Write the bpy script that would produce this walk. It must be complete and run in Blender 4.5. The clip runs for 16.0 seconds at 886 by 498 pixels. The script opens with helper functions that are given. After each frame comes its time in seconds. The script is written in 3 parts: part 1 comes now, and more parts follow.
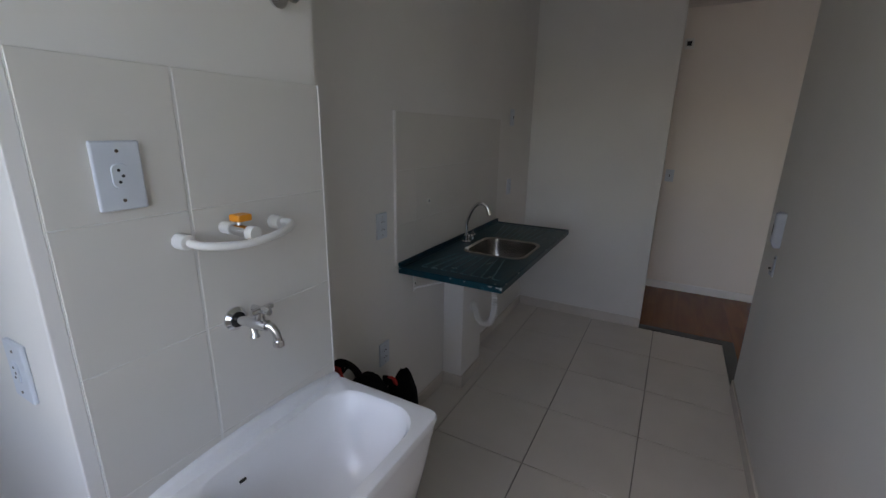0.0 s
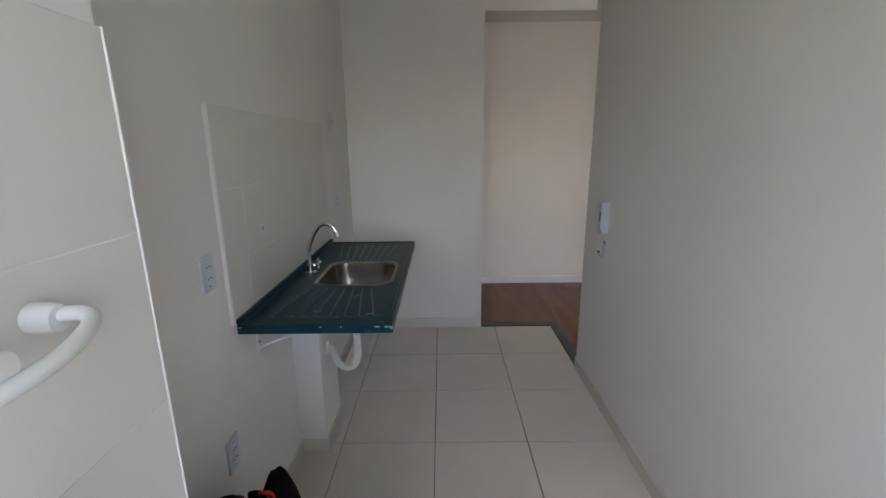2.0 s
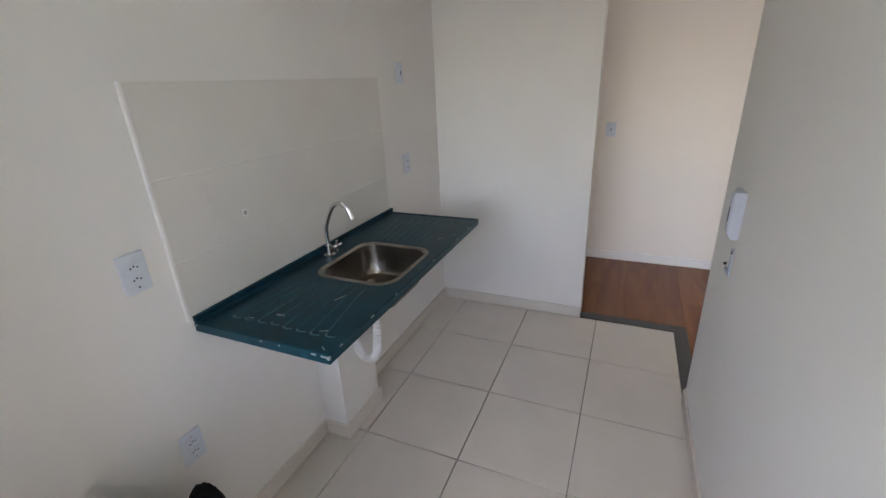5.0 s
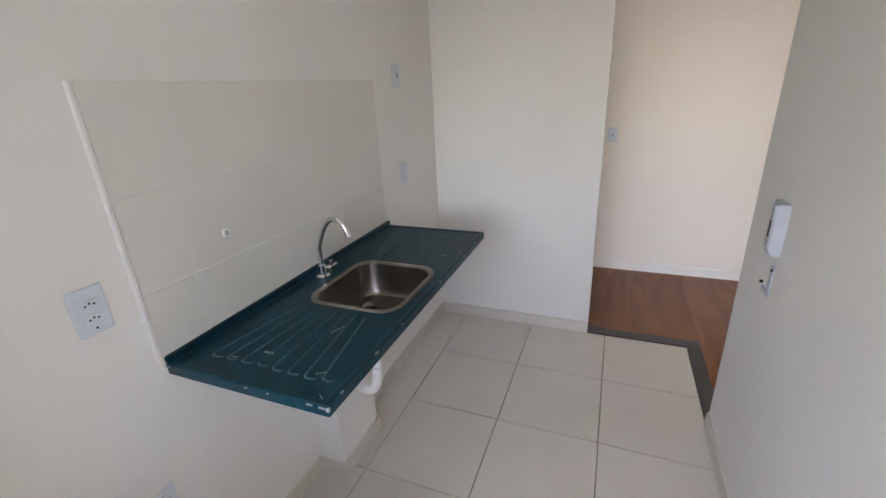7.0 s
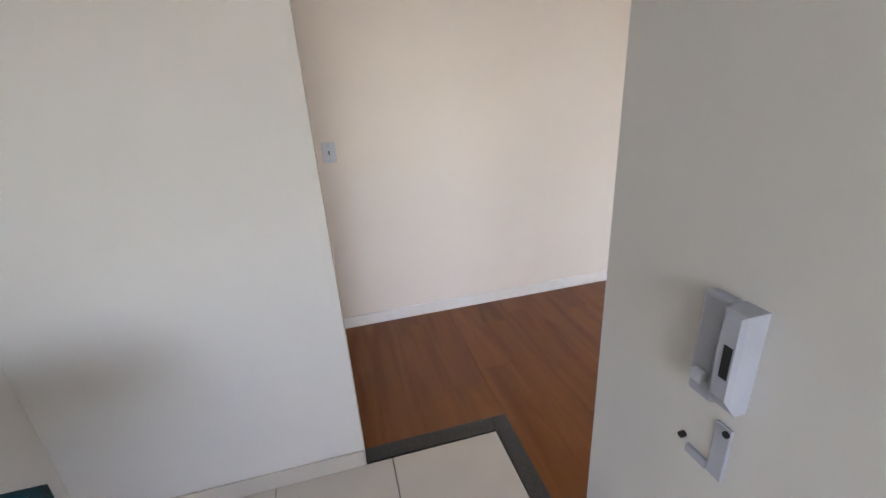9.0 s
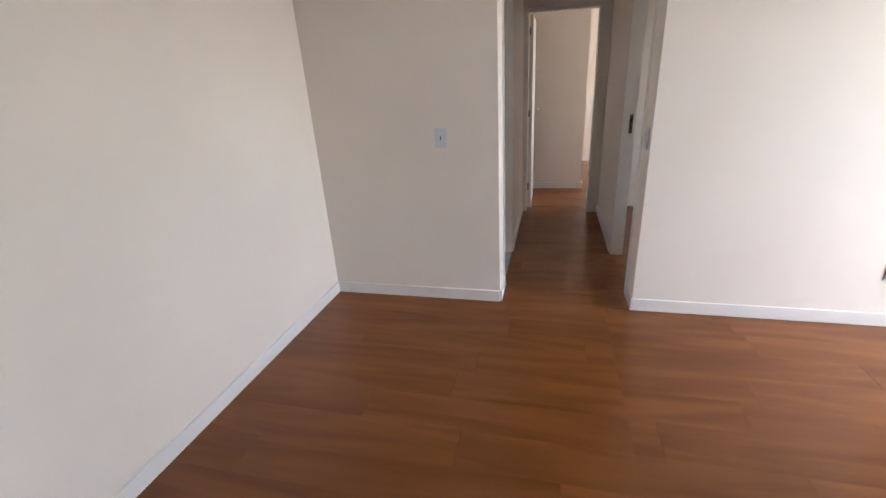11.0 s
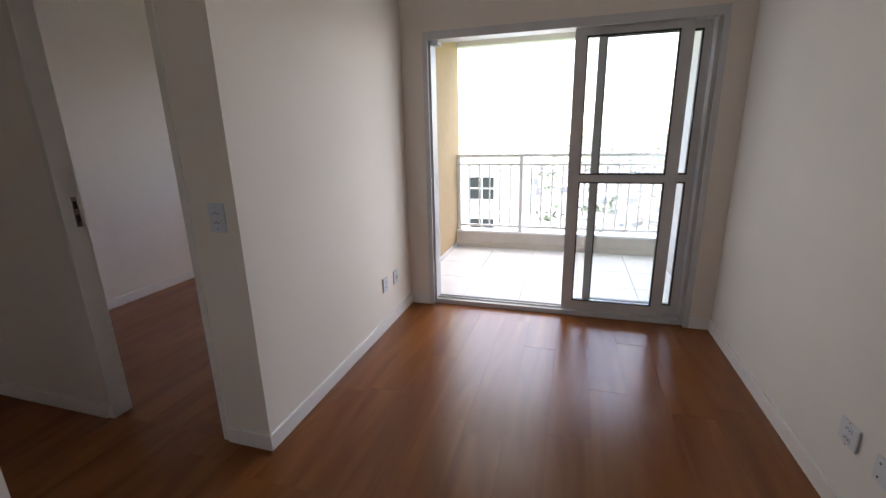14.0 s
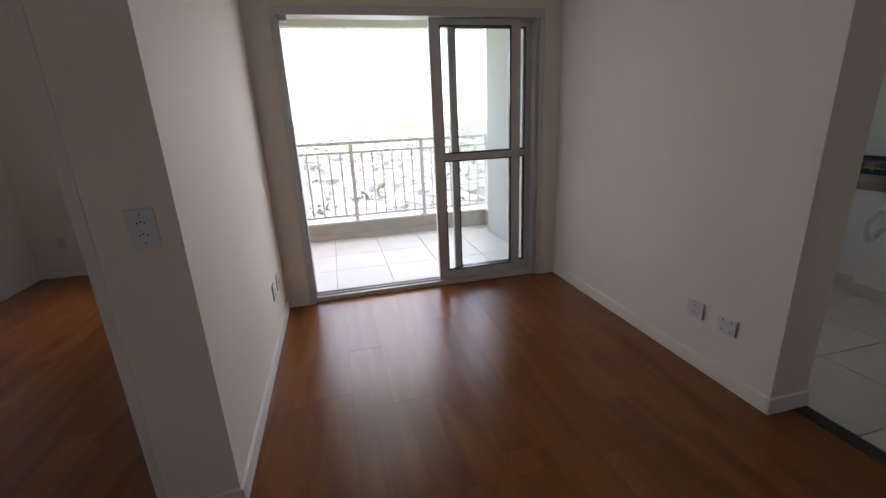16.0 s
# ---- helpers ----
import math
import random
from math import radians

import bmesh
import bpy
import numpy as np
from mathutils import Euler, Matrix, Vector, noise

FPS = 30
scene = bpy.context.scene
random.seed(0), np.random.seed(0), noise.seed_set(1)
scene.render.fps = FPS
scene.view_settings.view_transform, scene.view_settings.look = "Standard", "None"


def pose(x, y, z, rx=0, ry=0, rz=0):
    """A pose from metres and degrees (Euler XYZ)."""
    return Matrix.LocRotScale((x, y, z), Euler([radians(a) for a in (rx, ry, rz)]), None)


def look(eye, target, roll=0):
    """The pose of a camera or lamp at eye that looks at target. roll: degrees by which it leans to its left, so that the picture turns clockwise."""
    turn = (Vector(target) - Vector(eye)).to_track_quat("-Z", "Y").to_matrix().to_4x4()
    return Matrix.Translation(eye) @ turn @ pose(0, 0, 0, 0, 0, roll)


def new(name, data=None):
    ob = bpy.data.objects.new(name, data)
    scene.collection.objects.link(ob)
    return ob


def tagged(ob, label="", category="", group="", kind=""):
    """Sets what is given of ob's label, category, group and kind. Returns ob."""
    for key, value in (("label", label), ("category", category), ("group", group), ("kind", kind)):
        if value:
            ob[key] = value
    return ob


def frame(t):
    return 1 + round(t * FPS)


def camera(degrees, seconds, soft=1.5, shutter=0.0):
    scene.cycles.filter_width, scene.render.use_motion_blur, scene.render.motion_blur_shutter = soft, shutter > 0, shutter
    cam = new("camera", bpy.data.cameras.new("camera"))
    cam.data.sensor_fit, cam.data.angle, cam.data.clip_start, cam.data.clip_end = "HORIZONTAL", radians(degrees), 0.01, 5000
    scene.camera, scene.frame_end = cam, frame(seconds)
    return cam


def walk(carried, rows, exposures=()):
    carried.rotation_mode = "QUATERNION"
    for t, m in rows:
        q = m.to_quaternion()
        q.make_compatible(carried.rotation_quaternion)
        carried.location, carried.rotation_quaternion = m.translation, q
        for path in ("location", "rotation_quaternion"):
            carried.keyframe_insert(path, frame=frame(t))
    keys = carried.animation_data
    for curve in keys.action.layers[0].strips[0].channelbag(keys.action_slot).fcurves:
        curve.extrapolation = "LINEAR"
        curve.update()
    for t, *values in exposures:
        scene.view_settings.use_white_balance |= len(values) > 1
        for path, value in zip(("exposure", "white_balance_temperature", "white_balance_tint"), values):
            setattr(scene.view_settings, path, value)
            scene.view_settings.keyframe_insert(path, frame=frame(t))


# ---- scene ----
cam = camera(92.3, 16.0)
PATH = [
    (0, (1.134, -0.037, 1.573), (0.226, 1.662, 1.033), 1.1),
    (0.5, (1.121, -0.009, 1.568), (0.394, 1.777, 1.04), 0.2),
    (1, (1.047, 0.073, 1.552), (0.529, 1.936, 1.042), 0.4),
    (1.5, (0.891, 0.174, 1.532), (0.588, 2.088, 1.035), -0.4),
    (2, (0.721, 0.241, 1.526), (0.726, 2.183, 1.047), -0.5),
    (2.5, (0.67, 0.268, 1.513), (0.779, 2.188, 0.963), 0.8),
    (3, (0.763, 0.29, 1.514), (0.765, 2.187, 0.882), -0.1),
    (3.5, (0.883, 0.371, 1.519), (0.679, 2.205, 0.746), -1.1),
    (4, (1.007, 0.548, 1.526), (0.585, 2.368, 0.813), -2.0),
    (4.5, (1.151, 0.712, 1.575), (0.552, 2.483, 0.866), -2.8),
    (5, (1.253, 0.83, 1.615), (0.495, 2.53, 0.883), -2.7),
    (5.2, (1.263, 0.85, 1.623), (0.469, 2.551, 0.933), -2.6),
    (7.5, (1.072, 1.096, 1.582), (0.454, 2.858, 0.866), -2.8),
    (8, (1.06, 1.457, 1.546), (0.694, 3.317, 0.909), -3.1),
    (8.2, (1.062, 1.617, 1.559), (0.809, 3.477, 0.867), -4.0),
    (9.35, (1.13, 2.44, 1.51), (1.89, 4.09, 0.80), -2.6),
    (10.5, (1.315, 3.196, 1.467), (2.972, 4.055, 0.748), -1.8),
    (11, (1.479, 3.296, 1.417), (3.278, 3.776, 0.687), -3.5),
    (11.5, (1.653, 3.41, 1.421), (3.519, 3.46, 0.702), -0.7),
    (12, (1.827, 3.572, 1.415), (3.612, 2.974, 0.741), 1.4),
    (12.5, (2.033, 3.767, 1.386), (3.61, 2.727, 0.727), -0.0),
    (13, (2.313, 3.914, 1.377), (3.591, 2.508, 0.753), -2.1),
    (13.5, (2.56, 4.076, 1.373), (3.399, 2.362, 0.773), -0.9),
    (14, (2.841, 4.092, 1.354), (3.399, 2.244, 0.831), -1.3),
    (14.5, (3.119, 4.163, 1.349), (3.472, 2.279, 0.778), -1.9),
    (15, (3.311, 4.159, 1.312), (3.363, 2.252, 0.713), -1.8),
    (15.5, (3.503, 4.096, 1.309), (3.312, 2.212, 0.665), -4.1),
    (16, (3.602, 4.142, 1.323), (3.155, 2.284, 0.734), -2.6),
]
EXPOSURE = [(0, 2.0, 6750, 12.5), (1, 2.5, 6850, 11.5), (2, 3.05, 6850, 12), (3.5, 3.28, 6800, 12.5), (5, 3.75, 6850, 13), (8, 4.03, 6950, 14), (10.5, 3.95, 6700, 13), (11.5, 3.92, 6700, 13), (12.5, 3.8, 6750, 13), (13.3, 3.3, 6750, 13), (14, 2.72, 6750, 13), (15, 2.28, 6900, 13), (16, 2.25, 6900, 13)]
walk(cam, [(t, look(eye, target, roll)) for t, eye, target, roll in PATH], EXPOSURE)

# ---- light ----
world = bpy.data.worlds.new("overcast_sky")
world.use_nodes = True
scene.world = world
wn = world.node_tree
sky = wn.nodes.new("ShaderNodeTexSky")
sky.sky_type = 'NISHITA'
sky.sun_disc = False
sky.sun_elevation, sky.sun_rotation = radians(55), radians(200)
sky.dust_density, sky.air_density = 1.5, .8
wn.links.new(sky.outputs[0], wn.nodes["Background"].inputs[0])
wn.nodes["Background"].inputs[1].default_value = 0.15
sun = new("sun", bpy.data.lights.new("sun", "SUN"))
sun.data.energy, sun.data.angle, sun.data.color = 1.5, radians(20), (1, .95, .88)
sun.matrix_world = look((0, 0, 0), (-.25, -.5, -.82))


def window_light(name, x, y, z, w, h, watts, color, aim):
    lamp = new(name, bpy.data.lights.new(name, "AREA"))
    lamp.data.shape, lamp.data.size, lamp.data.size_y = "RECTANGLE", w, h
    lamp.data.energy, lamp.data.color = watts, color
    lamp.matrix_world = look((x, y, z), (x + aim[0], y + aim[1], z + aim[2]))
    return lamp


window_light("laundry_window_light", .8, -.60, 1.6, 1.15, 1.15, .6, (.94, .965, 1), (0, 1, -.05))
# Added fill lamp in the door's open half, on top of the sky's own light.
window_light("balcony_door_fill", 3.36, .815, 1.02, .82, 1.85, 1.4, (.92, .965, 1), (-.3, 1, 0))
window_light("far_room_window_light", 7.9, -.60, 1.6, 1.3, 1.1, 3.6, (1, .97, .92), (0, 1, 0))


# ---- materials ----
def material(name, color, rough=.5, metal=0.0, vary=.06, scale=6.0, bump=.02, grain=180.0, spec=.5, coat=0.0):
    m = bpy.data.materials.new(name)
    m.use_nodes = True
    n, l = m.node_tree.nodes, m.node_tree.links
    b = n["Principled BSDF"]
    b.inputs["Roughness"].default_value, b.inputs["Metallic"].default_value = rough, metal
    b.inputs["Specular IOR Level"].default_value, b.inputs["Coat Weight"].default_value = spec, coat
    tc = n.new("ShaderNodeTexCoord")
    big, fine = n.new("ShaderNodeTexNoise"), n.new("ShaderNodeTexNoise")
    big.inputs["Scale"].default_value, big.inputs["Detail"].default_value = scale, 4
    fine.inputs["Scale"].default_value, fine.inputs["Detail"].default_value = grain, 3
    for t in (big, fine):
        l.new(tc.outputs["Object"], t.inputs["Vector"])
    ramp = n.new("ShaderNodeValToRGB")
    ramp.color_ramp.elements[0].position, ramp.color_ramp.elements[1].position = .3, .7
    ramp.color_ramp.elements[0].color = (*[c * (1 - vary) for c in color], 1)
    ramp.color_ramp.elements[1].color = (*[min(1, c * (1 + vary)) for c in color], 1)
    l.new(big.outputs["Fac"], ramp.inputs["Fac"])
    l.new(ramp.outputs["Color"], b.inputs["Base Color"])
    bp = n.new("ShaderNodeBump")
    bp.inputs["Strength"].default_value, bp.inputs["Distance"].default_value = bump * 5, .004
    l.new(fine.outputs["Fac"], bp.inputs["Height"])
    l.new(bp.outputs["Normal"], b.inputs["Normal"])
    mr = n.new("ShaderNodeMapRange")
    mr.inputs["To Min"].default_value, mr.inputs["To Max"].default_value = max(.02, rough - .07), min(1, rough + .07)
    l.new(big.outputs["Fac"], mr.inputs["Value"])
    l.new(mr.outputs["Result"], b.inputs["Roughness"])
    return m


def wood_material(name, dark, light):
    m = bpy.data.materials.new(name)
    m.use_nodes = True
    n, l = m.node_tree.nodes, m.node_tree.links
    b = n["Principled BSDF"]
    b.inputs["Specular IOR Level"].default_value = .35
    tc, info = n.new("ShaderNodeTexCoord"), n.new("ShaderNodeObjectInfo")
    shift = n.new("ShaderNodeVectorMath")
    shift.operation = "MULTIPLY_ADD"
    shift.inputs[1].default_value = (37, 53, 11)
    l.new(info.outputs["Random"], shift.inputs[0])
    l.new(tc.outputs["Object"], shift.inputs[2])
    mp = n.new("ShaderNodeMapping")
    mp.inputs["Scale"].default_value = (7, .8, 7)
    l.new(shift.outputs[0], mp.inputs["Vector"])
    grain, pores = n.new("ShaderNodeTexNoise"), n.new("ShaderNodeTexNoise")
    grain.inputs["Scale"].default_value, grain.inputs["Detail"].default_value, grain.inputs["Distortion"].default_value = 1, 6, 1.4
    mp2 = n.new("ShaderNodeMapping")
    mp2.inputs["Scale"].default_value = (260, 9, 260)
    l.new(shift.outputs[0], mp2.inputs["Vector"])
    l.new(mp.outputs[0], grain.inputs["Vector"])
    l.new(mp2.outputs[0], pores.inputs["Vector"])
    ramp = n.new("ShaderNodeValToRGB")
    ramp.color_ramp.elements[0].position, ramp.color_ramp.elements[1].position = .32, .72
    ramp.color_ramp.elements[0].color, ramp.color_ramp.elements[1].color = (*dark, 1), (*light, 1)
    l.new(grain.outputs["Fac"], ramp.inputs["Fac"])
    hsv = n.new("ShaderNodeHueSaturation")
    val = n.new("ShaderNodeMapRange")
    val.inputs["To Min"].default_value, val.inputs["To Max"].default_value = .96, 1.04
    l.new(info.outputs["Random"], val.inputs["Value"])
    l.new(val.outputs[0], hsv.inputs["Value"])
    l.new(ramp.outputs[0], hsv.inputs["Color"])
    l.new(hsv.outputs[0], b.inputs["Base Color"])
    mr = n.new("ShaderNodeMapRange")
    mr.inputs["To Min"].default_value, mr.inputs["To Max"].default_value = .20, .28
    l.new(pores.outputs["Fac"], mr.inputs["Value"])
    l.new(mr.outputs[0], b.inputs["Roughness"])
    bp = n.new("ShaderNodeBump")
    bp.inputs["Strength"].default_value, bp.inputs["Distance"].default_value = .12, .001
    l.new(pores.outputs["Fac"], bp.inputs["Height"])
    l.new(bp.outputs[0], b.inputs["Normal"])
    return m


def glass_material(name, tint):
    m = bpy.data.materials.new(name)
    m.use_nodes = True
    b = m.node_tree.nodes["Principled BSDF"]
    b.inputs["Base Color"].default_value = (*tint, 1)
    b.inputs["Transmission Weight"].default_value, b.inputs["Roughness"].default_value, b.inputs["IOR"].default_value = 1, 0, 1.45
    return m


def worktop_material():
    m = material("teal_worktop", (.004, .034, .05), .34, vary=.3, scale=14, bump=.01, spec=.2)
    n, l = m.node_tree.nodes, m.node_tree.links
    b = n["Principled BSDF"]
    tc, scratch, ramp, mix = n.new("ShaderNodeTexCoord"), n.new("ShaderNodeTexNoise"), n.new("ShaderNodeValToRGB"), n.new("ShaderNodeMix")
    mp = n.new("ShaderNodeMapping")
    mp.inputs["Scale"].default_value, mp.inputs["Rotation"].default_value = (9, 55, 20), (0, 0, .5)
    l.new(tc.outputs["Object"], mp.inputs["Vector"])
    l.new(mp.outputs[0], scratch.inputs["Vector"])
    scratch.inputs["Scale"].default_value, scratch.inputs["Detail"].default_value = 1.0, 5
    ramp.color_ramp.elements[0].position, ramp.color_ramp.elements[1].position = .66, .74
    l.new(scratch.outputs["Fac"], ramp.inputs["Fac"])
    mix.data_type = "RGBA"
    old = b.inputs["Base Color"].links[0].from_socket
    l.new(ramp.outputs[0], mix.inputs[0])
    l.new(old, mix.inputs[6])
    mix.inputs[7].default_value = (.02, .085, .105, 1)
    l.new(mix.outputs[2], b.inputs["Base Color"])
    return m


WALL = material("white_wall_paint", (.78, .76, .73), .75, vary=.03, scale=1.6, bump=.014, grain=110)
LIVING_WALL = material("cream_wall_paint", (.83, .765, .70), .7, vary=.03, scale=1.4, bump=.018, grain=100)
CEIL = material("ceiling_paint", (.82, .8, .77), .85, vary=.02)
YELLOW = material("yellow_render", (.43, .30, .16), .85, vary=.05, scale=9, bump=.08, grain=120)
FLOOR_TILE = material("ivory_floor_tile", (.67, .62, .56), .22, vary=.04, scale=3, bump=.004, grain=60)
CURB = material("beige_kerb_render", (.6, .55, .5), .85, vary=.06, scale=5, bump=.04)
BALCONY_TILE = material("balcony_tile", (.76, .76, .75), .35, vary=.05, scale=3, bump=.006)
WALL_TILE = material("ivory_wall_tile", (.69, .665, .62), .36, vary=.025, scale=4, bump=.004, grain=50)
GROUT = material("grout", (.28, .26, .23), .9, vary=.15, scale=20)
PALE_GROUT = material("pale_grout", (.74, .73, .7), .85, vary=.05, scale=20)
WOOD = wood_material("cherry_laminate", (.176, .056, .0145), (.26, .091, .0245))
STONE = material("dark_granite", (.04, .038, .037), .35, vary=.5, scale=160, bump=.01)
TRIM = material("white_baseboard", (.82, .8, .78), .4, vary=.02, bump=.006)
DOOR_WHITE = material("white_door_paint", (.76, .73, .68), .45, vary=.03, bump=.01)
PLASTIC = material("white_plastic", (.64, .68, .74), .35, vary=.02, bump=.003)
PVC = material("white_pvc", (.78, .77, .74), .4, vary=.04, bump=.006)
# Near black: shade of holes and slots as colour, and truly dark fittings.
DARK = material("slot_shade_and_dark_parts", (.015, .015, .016), .6, vary=.1)
CHROME = material("chrome", (.75, .75, .76), .12, 1, vary=.05, bump=.002)
STEEL = material("brushed_steel", (.26, .235, .21), .24, 1, vary=.25, scale=9, bump=.01, grain=320)
ALU = material("grey_aluminium", (.6, .6, .61), .4, 0, vary=.05, bump=.005)
RAIL = material("white_rail_paint", (.84, .83, .82), .45, vary=.03)
GASKET = material("black_gasket", (.012, .012, .013), .6)
# Flat blue-grey for the intercom and its cable plate.
GREY_PLASTIC = material("blue_grey_plastic", (.46, .48, .55), .4, vary=.06, bump=.004)
CERAMIC = material("glazed_ceramic", (.82, .83, .85), .16, vary=.02, bump=.002, coat=.3)
ORANGE = material("orange_plastic", (.85, .32, .02), .4, vary=.05)
CLOTH = material("black_nylon", (.006, .006, .0065), .9, vary=.3, scale=25, bump=.1, grain=400, spec=.12)
RED = material("red_webbing", (.42, .015, .012), .7, vary=.15, scale=40)
TEAL = worktop_material()
# Ribs are paler than the slab: their highlights are put into the colour.
RIB = material("highlit_teal_rib", (.016, .085, .11), .3, vary=.35, scale=40)
SCUFF = material("chipped_edge", (.34, .35, .35), .6, vary=.3, scale=60)
GLASS = glass_material("clear_glass", (.95, .98, .97))
FACADE = material("pale_facade", (.72, .71, .69), .85, vary=.04, scale=.6, bump=.05)
PANE = material("dark_window_pane", (.03, .035, .04), .12, vary=.2)
# Far haze is put into these three colours: paler and greyer.
LEAF = material("hazed_foliage", (.12, .16, .09), .8, vary=.4, scale=.4)
ROOFS = material("hazed_clay_roofs", (.40, .35, .32), .85, vary=.3, scale=.08)
HOUSE = material("hazed_house_render", (.58, .57, .55), .85, vary=.35, scale=.06)


def ground_material():
    # Ground colour also paled to stand for distance haze.
    m = material("far_ground", (.3, .29, .26), .95, vary=.4, scale=.03, bump=.02, grain=.3)
    n, l = m.node_tree.nodes, m.node_tree.links
    b = n["Principled BSDF"]
    old = b.inputs["Base Color"].links[0].from_socket
    tc, patch, ramp, mix = n.new("ShaderNodeTexCoord"), n.new("ShaderNodeTexNoise"), n.new("ShaderNodeValToRGB"), n.new("ShaderNodeMix")
    patch.inputs["Scale"].default_value, patch.inputs["Detail"].default_value = .006, 6
    l.new(tc.outputs["Object"], patch.inputs["Vector"])
    ramp.color_ramp.elements[0].position, ramp.color_ramp.elements[1].position = .46, .54
    l.new(patch.outputs["Fac"], ramp.inputs["Fac"])
    mix.data_type = "RGBA"
    l.new(ramp.outputs[0], mix.inputs[0])
    l.new(old, mix.inputs[6])
    mix.inputs[7].default_value = (.17, .26, .09, 1)
    l.new(mix.outputs[2], b.inputs["Base Color"])
    return m


GROUND = ground_material()


# ---- building helpers ----
def add_box(bm, x0, y0, z0, x1, y1, z1, bevel=0.0, seg=2):
    made = bmesh.ops.create_cube(bm, size=1, matrix=Matrix.Translation(((x0 + x1) / 2, (y0 + y1) / 2, (z0 + z1) / 2))
                                 @ Matrix.Diagonal((abs(x1 - x0), abs(y1 - y0), abs(z1 - z0), 1)))
    if bevel:
        edges = {e for v in made["verts"] for e in v.link_edges}
        bmesh.ops.bevel(bm, geom=list(edges), offset=bevel, segments=seg, profile=.5, affect="EDGES")
    return bm


def box_mesh(*a, **k):
    return add_box(bmesh.new(), *a, **k)


def add_tube(bm, points, r, seg=12, caps=True):
    pts = [Vector(p) for p in points]
    radii = r if isinstance(r, (list, tuple)) else [r] * len(pts)
    rings, up = [], None
    for i, p in enumerate(pts):
        d = (pts[min(i + 1, len(pts) - 1)] - pts[max(i - 1, 0)]).normalized()
        if up is None:
            up = d.orthogonal().normalized()
        up = (up - d * up.dot(d)).normalized()
        side = d.cross(up)
        rings.append([bm.verts.new(p + radii[i] * (math.cos(a) * up + math.sin(a) * side))
                      for a in (2 * math.pi * k / seg for k in range(seg))])
    for a, b in zip(rings, rings[1:]):
        for k in range(seg):
            bm.faces.new((a[k], a[(k + 1) % seg], b[(k + 1) % seg], b[k]))
    if caps:
        bm.faces.new(rings[0][::-1])
        bm.faces.new(rings[-1])
    return bm


def tube_mesh(points, r, seg=12, caps=True):
    return add_tube(bmesh.new(), points, r, seg, caps)


def curve_points(points, n=8):
    """Points on a smooth line through the given ones."""
    p = [Vector(points[0])] + [Vector(q) for q in points] + [Vector(points[-1])]
    out = []
    for i in range(1, len(p) - 2):
        for k in range(n):
            t = k / n
            a, b, c, d = p[i - 1:i + 3]
            out.append(.5 * (2 * b + (c - a) * t + (2 * a - 5 * b + 4 * c - d) * t * t + (3 * b - a - 3 * c + d) * t ** 3))
    return out + [p[-2]]


def rounded(cx, cy, hx, hy, r, z, n=6):
    out = []
    for sx, sy, a0 in ((1, 1, 0), (-1, 1, 90), (-1, -1, 180), (1, -1, 270)):
        for k in range(n + 1):
            a = radians(a0 + 90 * k / n)
            out.append((cx + sx * (hx - r) + r * math.cos(a), cy + sy * (hy - r) + r * math.sin(a), z))
    return out


def loft(loops, cap_first=False, cap_last=False):
    bm = bmesh.new()
    rows = [[bm.verts.new(p) for p in lp] for lp in loops]
    for a, b in zip(rows, rows[1:]):
        for k in range(len(a)):
            bm.faces.new((a[k], a[(k + 1) % len(a)], b[(k + 1) % len(a)], b[k]))
    if cap_first:
        bm.faces.new(rows[0][::-1])
    if cap_last:
        bm.faces.new(rows[-1])
    return bm


def part(name, bm, mat, parent=None, label="", smooth=False):
    me = bpy.data.meshes.new(name)
    bmesh.ops.recalc_face_normals(bm, faces=bm.faces[:])
    bm.to_mesh(me)
    bm.free()
    me.materials.append(mat)
    if smooth:
        me.polygons.foreach_set("use_smooth", [True] * len(me.polygons))
        me.set_sharp_from_angle(angle=radians(40))
    ob = new(name, me)
    if parent:
        ob.parent = parent
    if label:
        tagged(ob, label)
    return ob


def thing(name, label, category, group="", at=None):
    ob = tagged(new(name), label, category, group)
    ob.empty_display_size = .05
    if at:
        ob.matrix_basis = at
    return ob


def structure(name, bm, mat, label, category="wall"):
    return tagged(part(name, bm, mat), label, category, kind="structure")


def boxes_mesh(*boxes):
    bm = bmesh.new()
    for b in boxes:
        add_box(bm, *b)
    return bm


# ---- plan ----
H = 2.68
KX, LX, WX0, WX1, WY = 0.0, .275, 1.650, 1.86, 2.935
KY, EX, NY, EASTX, MY0, MY1, SY = 3.64, 1.05, 4.81, 4.064, 2.77, 3.605, .977
LW = .05  # depth to which walls reach below the floor

structure("subfloor", boxes_mesh((-.72, -.67, -.25, WX1, 4.93, -.014), (WX1, .80, -.25, 9.42, 4.93, -.014), (4.255, -.67, -.25, 9.42, .80, -.014)), GROUT, "grey screed under the laid floors", "floor")
structure("wall_kitchen_west", boxes_mesh((-.12, .845, -LW, KX, KY, H)), WALL, "white painted kitchen wall with tiled splashback")
structure("wall_shaft", boxes_mesh((-.38, .212, -LW, LX, .845, H)), WALL, "white painted pipe shaft beside the laundry tank")
structure("wall_laundry_west", boxes_mesh((-.5, -.55, -LW, -.38, .845, H)), WALL, "plain white laundry side wall")
structure("wall_laundry_south", boxes_mesh((-.5, -.67, -LW, .22, -.55, H), (1.38, -.67, -LW, WX1, -.55, H), (.22, -.67, -LW, 1.38, -.55, 1.02), (.22, -.67, 2.18, 1.38, -.55, H)), WALL, "white laundry wall with window opening")
structure("wall_kitchen_living", boxes_mesh((WX0, -.55, -LW, WX1, WY, H)), WALL, "white painted wall between kitchen and living room")
